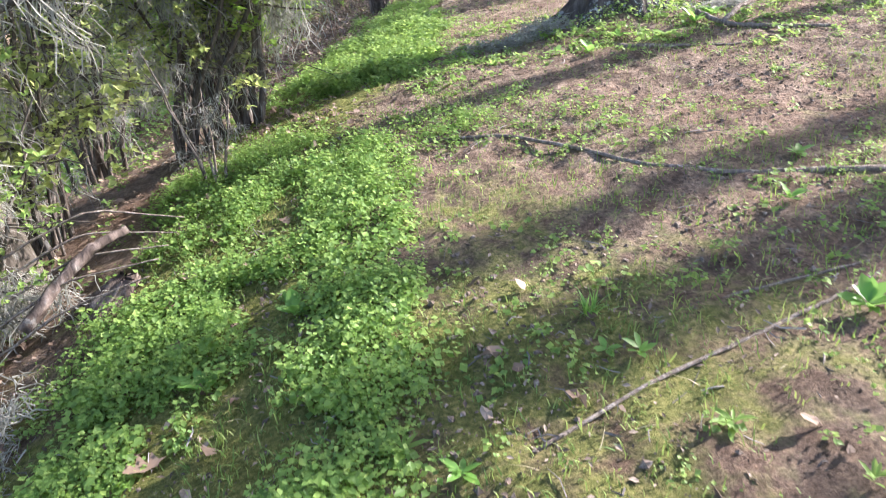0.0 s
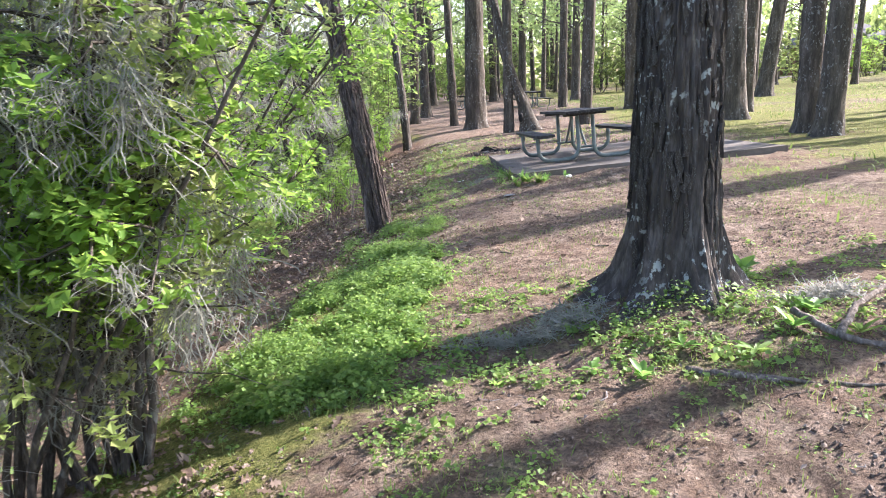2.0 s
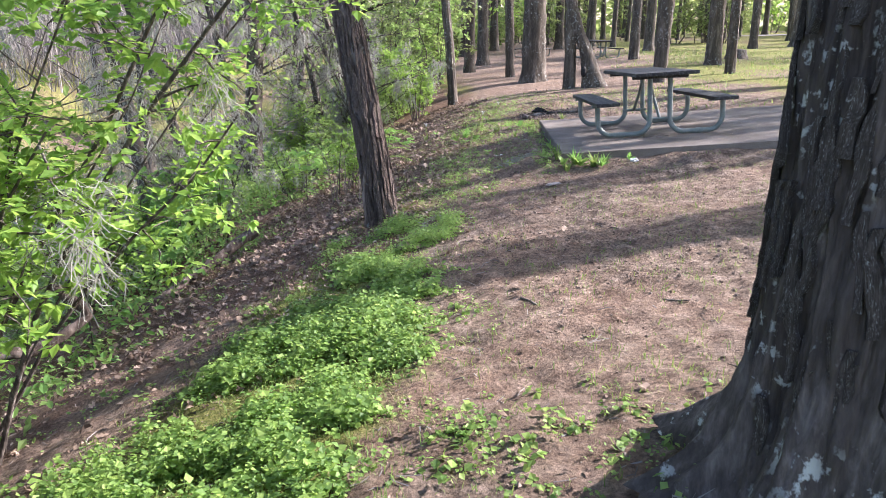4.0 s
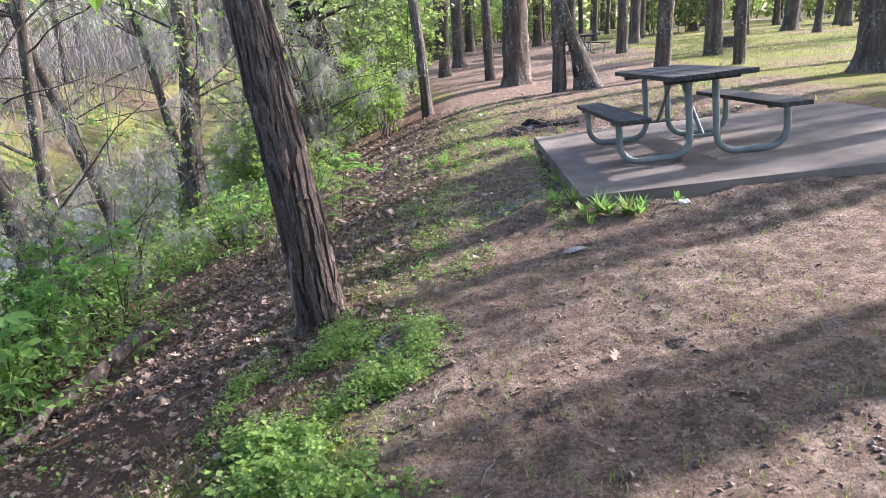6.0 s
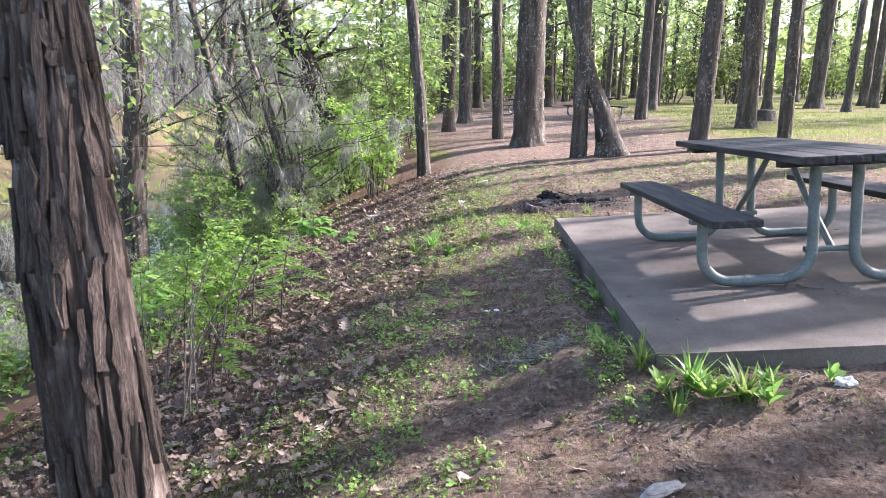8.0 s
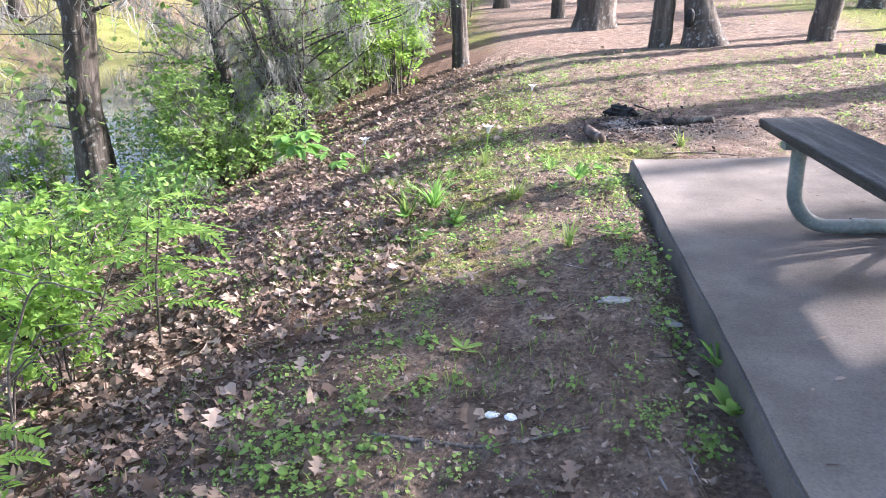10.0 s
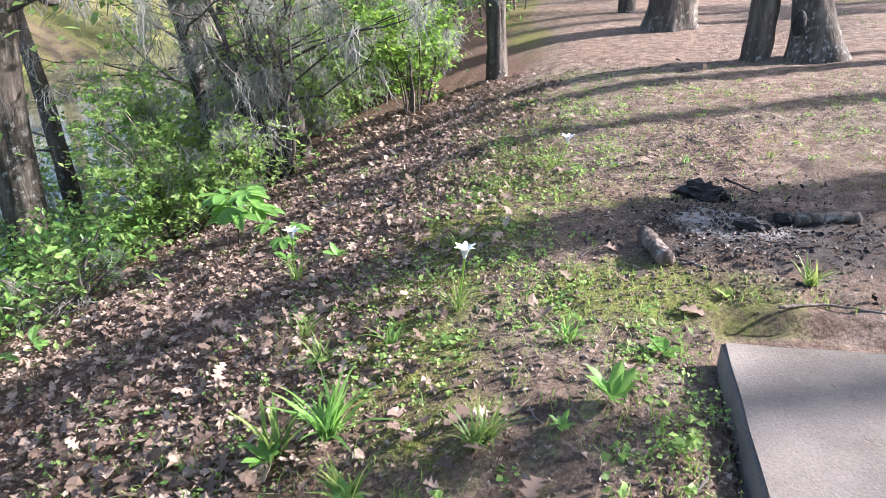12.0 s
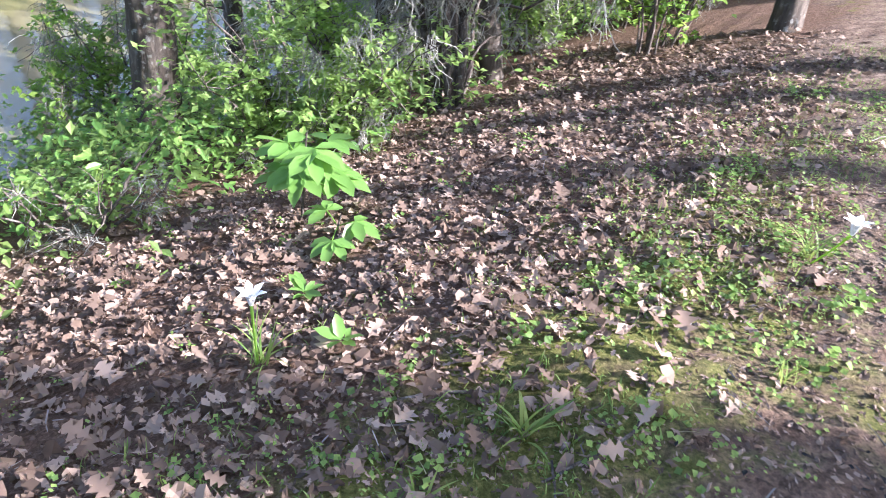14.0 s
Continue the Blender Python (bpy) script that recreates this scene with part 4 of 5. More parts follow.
def weed_density(x, y):
    d = x - bank_edge(y)
    n = fbm(x * 1.3, y * 1.3, 0, 51)
    a = np.exp(-((d - 0.08) / 0.62) ** 2) * np.where(y > 5.0, 1.1, np.where(y > 4.15, 0.12, 0.7)) * (y < 10.2)
    a = np.maximum(a, np.exp(-(((x + 0.72) / 0.55) ** 4 + ((y - 2.4) / 1.35) ** 4)) * 1.5)
    a = np.maximum(a, 0.9 * np.exp(-(((x - 1.35) / 0.62) ** 2 + ((y - 5.6) / 0.55) ** 2)))
    a = np.maximum(a, 0.9 * np.exp(-(((x + 0.75) / 0.35) ** 2 + ((y - 10.2) / 0.5) ** 2)))
    a = np.maximum(a, 0.85 * np.exp(-(((x + 0.2) / 0.45) ** 2 + ((y - 11.6) / 1.0) ** 2)))
    a = np.maximum(a, 0.6 * np.exp(-(((x + 0.5) / 0.35) ** 2 + ((y - 13.4) / 1.0) ** 2)))
    a = np.maximum(a, 1.3 * np.exp(-(((x + 2.95) / 0.3) ** 2 + ((y - 12.2) / 0.6) ** 2)))
    a = np.maximum(a, 0.24 * np.exp(-((x + 0.5) / 0.7) ** 2) * (y > 11) * (y < 21))
    a = np.maximum(a, 1.0 * np.exp(-((x - 0.62 + 0.06 * (y - 12)) / 0.11) ** 2) * (y > 11.6) * (y < 16.2))
    a = np.maximum(a, 0.06 + 0.15 * (y < 6.6) * (x > -0.3))
    bare = np.exp(-(((x - 1.3) / 1.4) ** 2 + ((y - 9.7) / 1.6) ** 2)) + np.exp(-(((x - 0.8) / 0.6) ** 2 + ((y - 17.4) / 0.6) ** 2))
    return np.clip(a * (0.8 + 0.7 * n + 0.95 * fbm(x * 5, y * 5, 0, 57, 3)) - 0.9 * bare, 0, 1)


def weeds():
    P, rg = scatter(84000, -3.3, 3.2, 0.6, 21, weed_density, 5)
    P2, rg = scatter(62000, -1.95, 0.4, 0.6, 10.5, lambda x, y: np.clip(weed_density(x, y) * 1.5 - 0.45, 0, 1), 15)
    P = np.concatenate([P, P2])
    n, k = len(P), 9
    tall = 0.01 + 0.11 * rg.random(n) ** 1.7 * (0.5 + 0.8 * weed_density(P[:, 0], P[:, 1]))
    Q = np.repeat(P, k, 0)
    a, rad = rg.random(n * k) * 6.283, np.repeat(0.015 + 0.03 * rg.random(n), k) * rg.random(n * k) ** 0.5
    Q = Q + np.stack([rad * np.cos(a), rad * np.sin(a), np.repeat(tall, k) * (0.3 + 0.7 * rg.random(n * k))], -1)
    R = rots(a + rg.normal(0, 0.5, n * k), rg.normal(0.15, 0.35, n * k), rg.normal(0, 0.35, n * k))
    size = np.repeat(0.009 + 0.019 * rg.random(n) ** 2.0, k) * (0.7 + 0.6 * rg.random(n * k)) * np.where((Q[:, 1] > 4.6) & (Q[:, 1] < 9.2), 1.4, 1.0)
    S = np.stack([size, size * 1.5, size], -1)
    stuff("clover", "low bright green clover and chickweed along the bank's edge", "weeds", soup(QUAD_V, QUAD_F, Q, R, S), CLOVER)


def grass():
    def dens(x, y):
        lit, gr, ash = cover(x, y)
        return np.clip(0.16 + gr * 0.85 - ash, 0, 1) * np.clip(0.7 + fbm(x * 1.7, y * 1.7, 0, 61), 0, 1)
    P, rg = scatter(140000, -1.6, 4.2, 0.7, 22, dens, 6)
    k = 2
    Q = np.repeat(P, k, 0) + np.append(np.random.default_rng(8).normal(0, 0.012, (len(P) * k, 2)), np.zeros((len(P) * k, 1)), 1)
    n = len(Q)
    R = rots(rg.random(n) * 6.283, rg.normal(0.0, 0.4, n), rg.normal(0, 0.2, n))
    ln = 0.02 + 0.05 * rg.random(n) ** 2
    stuff("grass", "short sparse grass on bare soil", "grass", soup(BLADE_V, BLADE_F, Q, R, np.stack([ln * 0.5, 0.003 + 0.002 * rg.random(n), ln], -1)), GRASS)
    P, rg = scatter(9000, -1.6, 4.2, 0.7, 22, dens, 16)
    n = len(P)
    ln = 0.03 + 0.06 * rg.random(n)
    stuff("dry_grass", "scattered dry straw-coloured grass blades", "grass", soup(BLADE_V, BLADE_F, P, rots(rg.random(n) * 6.283, rg.normal(0.5, 0.4, n), rg.normal(0, 0.3, n)), np.stack([ln, 0.003 + 0 * ln, ln * 0.4], -1)), STRAW)
    # meadow further off
    rg = np.random.default_rng(17)
    n = 26000
    x, y = rg.uniform(3, 22, n), rg.uniform(4, 45, n)
    keep = (rg.random(n) < 0.35 + 0.5 * fbm(x * 0.5, y * 0.5, 0, 71)) & ~((x < 4.6) & (y > 11.9) & (y < 16.8))
    P = np.stack([x, y, height(x, y)], -1)[keep]
    n = len(P)
    ln = 0.05 + 0.06 * rg.random(n)
    stuff("meadow_grass", "patchy low grass under the park trees", "grass", soup(BLADE_V, BLADE_F, P, rots(rg.random(n) * 6.283, rg.normal(0, 0.3, n), 0 * ln), np.stack([ln, 0.02 + 0 * ln, ln], -1)), GRASS)


def litter():
    def dens(x, y):
        l, g, a = cover(x, y)
        l = l * np.clip((-0.35 - x) / 0.7 + 0.3, 0.3, 1)
        nook = np.exp(-(((x + 1.25) / 0.5) ** 2 + ((y - 4.4) / 0.55) ** 2))
        return np.clip(1.5 * l * (y > 8) + 0.5 * l + nook - a, 0.02, 1)
    P, rg = scatter(52000, -3.8, 1.2, 0.8, 22.5, dens, 9)
    P2, rg = scatter(30000, -3.2, -0.1, 10.3, 22, lambda x, y: np.clip(1.8 * cover(x, y)[0] - 0.25, 0, 1) * np.clip((-0.35 - x) / 0.7 + 0.2, 0.05, 1), 29)
    P = np.concatenate([P, P2])
    rg.shuffle(P)
    n = len(P)
    P[:, 2] += 0.003 + 0.025 * rg.random(n)
    R = rots(rg.random(n) * 6.283, rg.normal(0, 0.3, n), rg.normal(0, 0.35, n))
    sz = 0.018 + 0.075 * rg.random(n) ** 2.4
    S = np.stack([sz, sz * (0.7 + 0.6 * rg.random(n)), sz * rg.normal(0.8, 0.7, n)], -1)
    half = n // 3
    stuff("leaf_litter", "thick brown and pinkish dead oak leaves over the bank", "leaf litter", soup(OAK_V, OAK_F, P[:half], R[:half], S[:half] * 0.98), LITTER)
    for c in range(3):
        sel = slice(half + c, None, 3)
        stuff("leaf_litter", "small crumpled dead leaves over the bank", "leaf litter", soup(*crumple(c), P[sel], R[sel], S[sel] * 0.85), LITTER)
    # small torn scraps between the bank and the slab
    P, rg = scatter(44000, -1.3, 0.9, 10.8, 19.5, lambda x, y: 0.5 + 0.5 * fbm(x * 1.5, y * 1.5, 0, 83), 39)
    n = len(P)
    P[:, 2] += 0.004
    sz = 0.011 + 0.036 * rg.random(n) ** 2.4
    stuff("leaf_litter", "torn scraps of dead leaf on dark soil", "leaf litter", soup(*crumple(7), P, rots(rg.random(n) * 6.283, rg.normal(0, 0.25, n), rg.normal(0, 0.3, n)), np.stack([sz, sz * rg.uniform(0.4, 1.0, n), sz * 0.6], -1)), LITTER)
    # fine debris on the bare soil
    P, rg = scatter(120000, -1.5, 3.4, 0.8, 21, lambda x, y: 0.4 + 0.7 * fbm(x, y, 0, 81), 10)
    n = len(P)
    P[:, 2] += 0.004
    sz = 0.007 + 0.026 * rg.random(n) ** 2.8
    stuff("soil_debris", "crumbs of dead leaf and bark on the soil", "leaf litter", soup(QUAD_V, QUAD_F, P, rots(rg.random(n) * 6.283, rg.normal(0, 0.4, n), rg.normal(0, 0.4, n)), np.stack([sz, sz * 0.8, sz], -1)), CRUMB)
    # clods and pebbles
    P, rg = scatter(70000, -1.0, 3.2, 0.8, 20, lambda x, y: np.clip(0.25 + 0.9 * fbm(x * 1.2, y * 1.2, 0, 85), 0.04, 1) * (1 - 0.7 * cover(x, y)[1]), 43)
    n = len(P)
    sz = 0.003 + 0.012 * rg.random(n) ** 3
    P[:, 2] += sz * 0.25
    stuff("soil_clods", "small clods and pebbles on the trodden soil", "soil", soup(CLOD_V, CLOD_F, P, rots(rg.random(n) * 6.283, rg.normal(0, 0.6, n), rg.normal(0, 0.6, n)), np.stack([sz * rg.uniform(0.7, 1.6, n), sz, sz * rg.uniform(0.5, 0.9, n)], -1)), SOIL)
    # fine twigs
    P, rg = scatter(5200, -2.4, 3.2, 0.8, 20, lambda x, y: np.clip(0.4 + 0.6 * fbm(x * 0.9, y * 0.9, 0, 87), 0.05, 1), 44)
    n = len(P)
    P[:, 2] += 0.004
    ln = 0.03 + 0.13 * rg.random(n) ** 2
    w = 0.0012 + 0.0022 * rg.random(n)
    stuff("twig_litter", "fine broken twigs strewn over the soil", "twigs", soup(TWIG_V, TWIG_F, P, rots(rg.random(n) * 6.283, rg.normal(0, 0.08, n), rg.random(n) * 6.28), np.stack([ln, w, w], -1)), BARETWIG)


def waterside():
    def dens(x, y):
        d = bank_edge(y) - x
        return np.clip((d - 1.8 + 0.5 * fbm(x * 0.9, y * 0.9, 0, 91)) * 1.1, 0, 1) * np.clip(0.6 + 0.9 * fbm(x * 0.7, y * 0.7, 0, 92), 0.03, 1) * (x > -7.2 - 1.2 * fbm(x, y, 0, 93))
    P, rg = scatter(24000, -8.5, -1.6, 6, 34, dens, 33)
    n, k = len(P), 6
    P[:, 2] = np.maximum(P[:, 2], -1.7)
    tall = 0.12 + 0.55 * np.clip(0.5 + fbm(P[:, 0] * 0.8, P[:, 1] * 0.8, 0, 94), 0.05, 1.3)
    Q = np.repeat(P, k, 0) + np.stack([rg.normal(0, 0.07, n * k), rg.normal(0, 0.07, n * k), np.repeat(tall, k) * (0.1 + 0.9 * rg.random(n * k))], -1)
    m = n * k
    R = rots(rg.random(m) * 6.283, rg.normal(0.25, 0.4, m), rg.normal(0, 0.4, m))
    S = 0.035 + 0.05 * rg.random(m)
    h2 = m // 3
    stuff("waterside_plants", "lush green leafy growth over the lower bank", "undergrowth", soup(OVAL_V, OVAL_F, Q[:h2], R[:h2], S[:h2] * 1.2), BROAD)
    stuff("waterside_plants", "green small-leaved growth over the lower bank", "undergrowth", soup(QUAD_V, QUAD_F, Q[h2:], R[h2:], S[h2:]), SHRUB)


weeds()
waterside()
grass()
litter()


# ---------------------------------------------------------------- far woods, road and house
def far_woods():
    rg = np.random.default_rng(41)
    n = 8000
    a = rg.uniform(-0.95, 0.75, n)
    dist = rg.uniform(95, 150, n)
    x, y = dist * np.sin(a), dist * np.cos(a)
    z = 1 + 17 * rg.random(n) ** 1.3 * (0.75 + 0.35 * vnoise(a * 30, a * 0))
    stuff("far_woods", "distant green woods closing the park and the far bank", "woods",
          soup(QUAD_V, QUAD_F, np.stack([x, y, z], -1), rots(rg.random(n) * 6.28, rg.normal(0, 0.7, n), rg.normal(0, 0.7, n)), 1.2 + 1.6 * rg.random(n)), WOODLEAF)
    n = 3200
    x, y = -20 - 30 * rg.random(n), rg.uniform(-5, 95, n)
    z = 0.5 + 7 * rg.random(n) ** 1.5
    stuff("far_bank_thicket", "pale green thicket on the opposite bank", "woods",
          soup(QUAD_V, QUAD_F, np.stack([x, y, z], -1), rots(rg.random(n) * 6.28, rg.normal(0, 0.7, n), rg.normal(0, 0.7, n)), 0.2 + 0.4 * rg.random(n)), FARLEAF)
    n = 17000
    x, y = -16.5 - 26 * rg.random(n) ** 1.4, rg.uniform(-5, 95, n)
    ln = 1.5 + 5.5 * rg.random(n) ** 1.5
    stuff("bare_thicket", "pale grey leafless brush on the opposite bank", "woods",
          soup(BLADE_V, BLADE_F, np.stack([x, y, height(x, y)], -1), rots(rg.random(n) * 6.28, rg.normal(0, 0.15, n), rg.normal(0, 0.25, n)), np.stack([ln * 0.35, 0.014 + 0.025 * rg.random(n), ln], -1)), BARETWIG)


far_woods()


def build_road():
    xs = np.linspace(18, 160, 40)
    V, F = [], []
    for i, x in enumerate(xs):
        y = 74 + 0.10 * (x - 18)
        for dy in (0, 5.5):
            V.append((x, y + dy, on_ground(x, y + dy) + 0.03))
        if i:
            F.append((2 * i - 2, 2 * i, 2 * i + 1, 2 * i - 1))
    tagged(new("road", mesh_of("road", np.array(V), np.array(F), ASPHALT)), "pale park road beyond the lawn", "road", kind="structure")


build_road()


def build_house():
    hx, hy = 46.0, 95.0
    root = new("house")
    root.matrix_basis = pose(hx, hy, on_ground(hx, hy) - 0.3, 0, 0, 8)
    part("wall", box(12, 8, 3.4, 0.02), BRICK, root, "reddish brick wall", pose(0, 0, 1.7))
    bm = bmesh.new()
    v = [bm.verts.new(p) for p in ((-6.6, -4.6, 3.4), (6.6, -4.6, 3.4), (6.6, 4.6, 3.4), (-6.6, 4.6, 3.4), (-3, 0, 6.0), (3, 0, 6.0))]
    for f in ((0, 1, 5, 4), (1, 2, 5), (2, 3, 4, 5), (3, 0, 4), (3, 2, 1, 0)):
        bm.faces.new([v[i] for i in f])
    part("roof", bm, ROOF, root, "grey hipped shingle roof")
    part("door", box(2.4, 0.1, 2.4, 0.02), WHITE, root, "pale garage door", pose(-3.2, -4.02, 1.2))
    part("window", box(1.4, 0.1, 1.3, 0.02), CHAR_AND_SHADE, root, "dark window", pose(2.2, -4.02, 1.7))
    tagged(root, "low brick house with a grey roof beyond the park road", "house")


build_house()


# ---------------------------------------------------------------- fire ring
def chunk(name, label, x, y, sx, sy, sz, mat, turn=0, seed=0, sink=0.3, category="charred wood", bumpy=0.35):
    bm = bmesh.new()
    bmesh.ops.create_icosphere(bm, subdivisions=3, radius=1)
    for v in bm.verts:
        f = 1 + bumpy * noise.noise(v.co * 1.9 + Vector((seed * 5.1, 0, 0))) + 0.5 * bumpy * noise.noise(v.co * 5 + Vector((seed, 3, 0)))
        v.co = Vector((v.co.x * sx * f, v.co.y * sy * f, v.co.z * sz * f))
    ob = part(name, bm, mat, None, "", pose(x, y, on_ground(x, y) + sz * (1 - sink), 0, 0, turn))
    return tagged(ob, label, category)


def stick(name, label, pts, r0, r1, mat, seg=8, rough=0.25, seed=0, lift=0.5, category="stick"):
    """A stick that lies on the ground along (x, y) points; or with a height over it as third number."""
    rg = np.random.default_rng(seed)
    P = np.array([(p[0], p[1], on_ground(p[0], p[1]) + (p[2] if len(p) > 2 else r0 * lift)) for p in pts])
    t = np.linspace(0, 1, len(P))
    tt = np.linspace(0, 1, max(12, 6 * len(P)))
    Q = np.stack([np.interp(tt, t, P[:, k]) for k in range(3)], 1)
    for _ in range(3):
        Q[1:-1] = (Q[:-2] + 2 * Q[1:-1] + Q[2:]) / 4
    Q[1:-1] += rg.normal(0, min(r0 * 0.22, 0.0035), (len(Q) - 2, 3))
    R = np.linspace(r0, r1, len(Q))
    Q = np.concatenate([Q[:1], Q, Q[-1:]])
    R = np.concatenate([[0.001], R, [0.001]])
    Q[0] += (Q[1] - Q[2]) * 0.02
    Q[-1] += (Q[-2] - Q[-3]) * 0.02
    base = Vector(Q.mean(0))
    ob = new(name, mesh_of(name, *tube(Q - np.array(base), R, seg, rough, seed), mat))
    ob.matrix_basis = Matrix.Translation(base)
    return tagged(ob, label, category)


chunk("charred_log", "black charred chunk of wood beside the ashes", 0.56, 17.65, 0.105, 0.055, 0.055, CHAR_AND_SHADE, -8, 1, bumpy=0.8)
stick("campfire_log", "short barked log with a burnt end by the fire ring", [(0.28, 17.03, 0.034), (0.33, 16.9, 0.034), (0.385, 16.75, 0.034)], 0.034, 0.039, BARK_RED, 18, 0.12, 3, category="log")
chunk("burnt_end", "charred broken piece of log in the fire ring", 0.77, 17.2, 0.085, 0.04, 0.035, CHAR_AND_SHADE, -20, 2)
lg = stick("campfire_log", "half-burnt branch lying out of the ashes", [(0.98, 17.38, 0.03), (1.1, 17.4, 0.028), (1.27, 17.42, 0.025)], 0.03, 0.026, BARK_FAR, 14, 0.1, 5, category="log")
chunk("burnt_end", "charred end of a half-burnt branch", 0.94, 17.38, 0.06, 0.035, 0.035, CHAR_AND_SHADE, 10, 4)
stick("charred_twig", "thin black twig leaning by the charred chunk", [(0.66, 17.7, 0.05), (0.72, 17.5, 0.01)], 0.008, 0.004, CHAR_AND_SHADE, 6, 0.2, 6)
stick("charred_twig", "thin dark twig on the sand", [(0.68, 17.86, 0.05), (0.85, 17.75, 0.01)], 0.008, 0.004, CHAR_AND_SHADE, 6, 0.2, 7)
rg = np.random.default_rng(19)
n = 1300
px, py = 0.78 + rg.normal(0, 0.4, n), 17.2 + rg.normal(0, 0.3, n)
stuff("charcoal_bits", "small bits of charcoal and bark around the ashes", "charcoal", soup(QUAD_V, QUAD_F, np.stack([px, py, height(px, py) + 0.006], -1), rots(rg.random(n) * 6.28, rg.normal(0, 0.5, n), rg.normal(0, 0.5, n)), 0.012 + 0.03 * rg.random(n) ** 2), CHAR_AND_SHADE)

# ---------------------------------------------------------------- roots, sticks and fallen wood
ROOT = "surface root of a tree running over the soil"
stick("tree_root", ROOT, [(-0.1, 3.72), (0.28, 3.6), (0.6, 3.27), (0.83, 3.02), (1.17, 2.81), (1.7, 2.7)], 0.008, 0.014, DEADWOOD, 10, 0.3, 11, 0.3, "root")
stick("vine_stem", "long pale vine stem lying over the weeds", [(0.2, 1.40), (0.53, 1.58), (0.79, 1.71), (1.08, 1.85), (1.5, 2.08)], 0.0055, 0.007, DEADWOOD, 8, 0.2, 12, 0.6, "vine")
stick("vine_stem", "pale vine stem half sunk in the weeds", [(0.6, 1.82), (0.86, 1.93), (1.3, 2.04)], 0.0045, 0.005, DEADWOOD, 8, 0.2, 13, 0.4, "vine")
stick("forked_branch", "bleached fallen branch by the tree's foot", [(1.80, 5.42, 0.05), (1.9, 5.14, 0.02), (2.15, 4.95, 0.02), (2.5, 4.8, 0.02)], 0.02, 0.012, DEADWOOD, 8, 0.2, 14)
stick("forked_branch", "bleached fallen branch by the tree's foot", [(1.9, 5.15, 0.03), (2.1, 5.4, 0.09), (2.4, 5.66, 0.08)], 0.02, 0.012, DEADWOOD, 8, 0.2, 15)
stick("fallen_stick", "grey stick among weeds by the tree", [(1.15, 4.98), (1.35, 4.9), (1.5, 4.82)], 0.016, 0.012, DEADWOOD, 8, 0.25, 16)
stick("fallen_stick", "thin grey stick among weeds by the tree", [(1.3, 4.95), (1.6, 4.78), (1.95, 4.72)], 0.01, 0.006, DEADWOOD, 8, 0.25, 17)
stick("fallen_log", "reddish broken log slanting down the leafy bank", [(-3.3, 10.2, 0.0), (-3.14, 10.6, 0.05), (-3.02, 10.95, 0.07), (-2.82, 11.3, 0.17), (-2.68, 11.7, 0.2)], 0.042, 0.062, BARK_RED, 14, 0.3, 18, category="log")
stick("fallen_branch", "crooked branch leaning from the bank to the shrubs", [(-3.4, 8.1, 0.5), (-3.0, 8.4, 0.35), (-2.75, 8.7, 0.4), (-2.9, 8.5, 0.75)], 0.05, 0.03, BARK_RED, 12, 0.3, 19)
stick("fallen_stick", "thin twig on bare soil", [(0.44, 7.97), (0.48, 7.93), (0.53, 7.84)], 0.008, 0.006, DEADWOOD, 6, 0.2, 20)
stick("fallen_stick", "long thin twig on the leaves", [(-0.35, 13.2), (0.0, 13.12), (0.3, 13.16)], 0.007, 0.004, DEADWOOD, 6, 0.2, 21)
stick("fallen_stick", "pale curved twig on the leaves", [(-0.98, 16.95), (-0.9, 17.05), (-0.78, 17.1)], 0.006, 0.004, DEADWOOD, 6, 0.2, 22)
stick("fallen_stick", "thin crooked twig on the soil", [(-0.45, 17.35), (-0.4, 17.15), (-0.5, 16.9)], 0.006, 0.004, TWIG, 6, 0.2, 23)
stick("fallen_stick", "pale twig lying on moss by the slab", [(0.8, 16.45, 0.03), (0.98, 16.55, 0.02), (1.3, 16.48, 0.02)], 0.007, 0.005, DEADWOOD, 6, 0.2, 24)
for k in range(26):
    x, y = rg.uniform(-2.6, 1.8), rg.uniform(4, 19)
    if 11.8 < y < 16.6 and x > 0.4:
        continue
    a, ln = rg.uniform(0, 6.28), rg.uniform(0.1, 0.35)
    stick("fallen_stick", "thin brown twig fallen on the ground", [(x, y), (x + 0.5 * ln * math.cos(a + 0.2), y + 0.5 * ln * math.sin(a + 0.2)), (x + ln * math.cos(a), y + ln * math.sin(a))], 0.005, 0.003, TWIG, 5, 0.2, 60 + k)

# rotten stump in the weeds at the start
st = trunk_mesh("rotten_stump", np.array([(0, 0, -0.12), (0.05, 0.03, 0.03), (0.12, 0.06, 0.12)]), [0.13, 0.09, 0.03], 40, 24, BARK_RED, 0.05, 7, 0.1, 3, 77)
tagged(part("rotten_stump", st, None, None, "", pose(-1.55, 2.72, on_ground(-1.55, 2.72))), "broken rotten stump among weeds and moss", "stump")
stick("dead_branch", "broken red-brown branch on the rotten stump", [(-1.75, 2.5, 0.12), (-1.55, 2.75, 0.26), (-1.42, 2.9, 0.24)], 0.03, 0.02, BARK_RED, 9, 0.35, 31)
for k in range(5):
    stick("dead_branch", "thin pale branch sticking out of the weeds", [(-1.95, 2.4 + 0.1 * k, 0.1 + 0.07 * k), (-1.6, 2.55 + 0.1 * k, 0.14 + 0.06 * k), (-1.25, 2.65 + 0.12 * k, 0.1)], 0.007, 0.003, DEADWOOD, 6, 0.2, 33 + k)
sz = on_ground(7.7, 32.3)
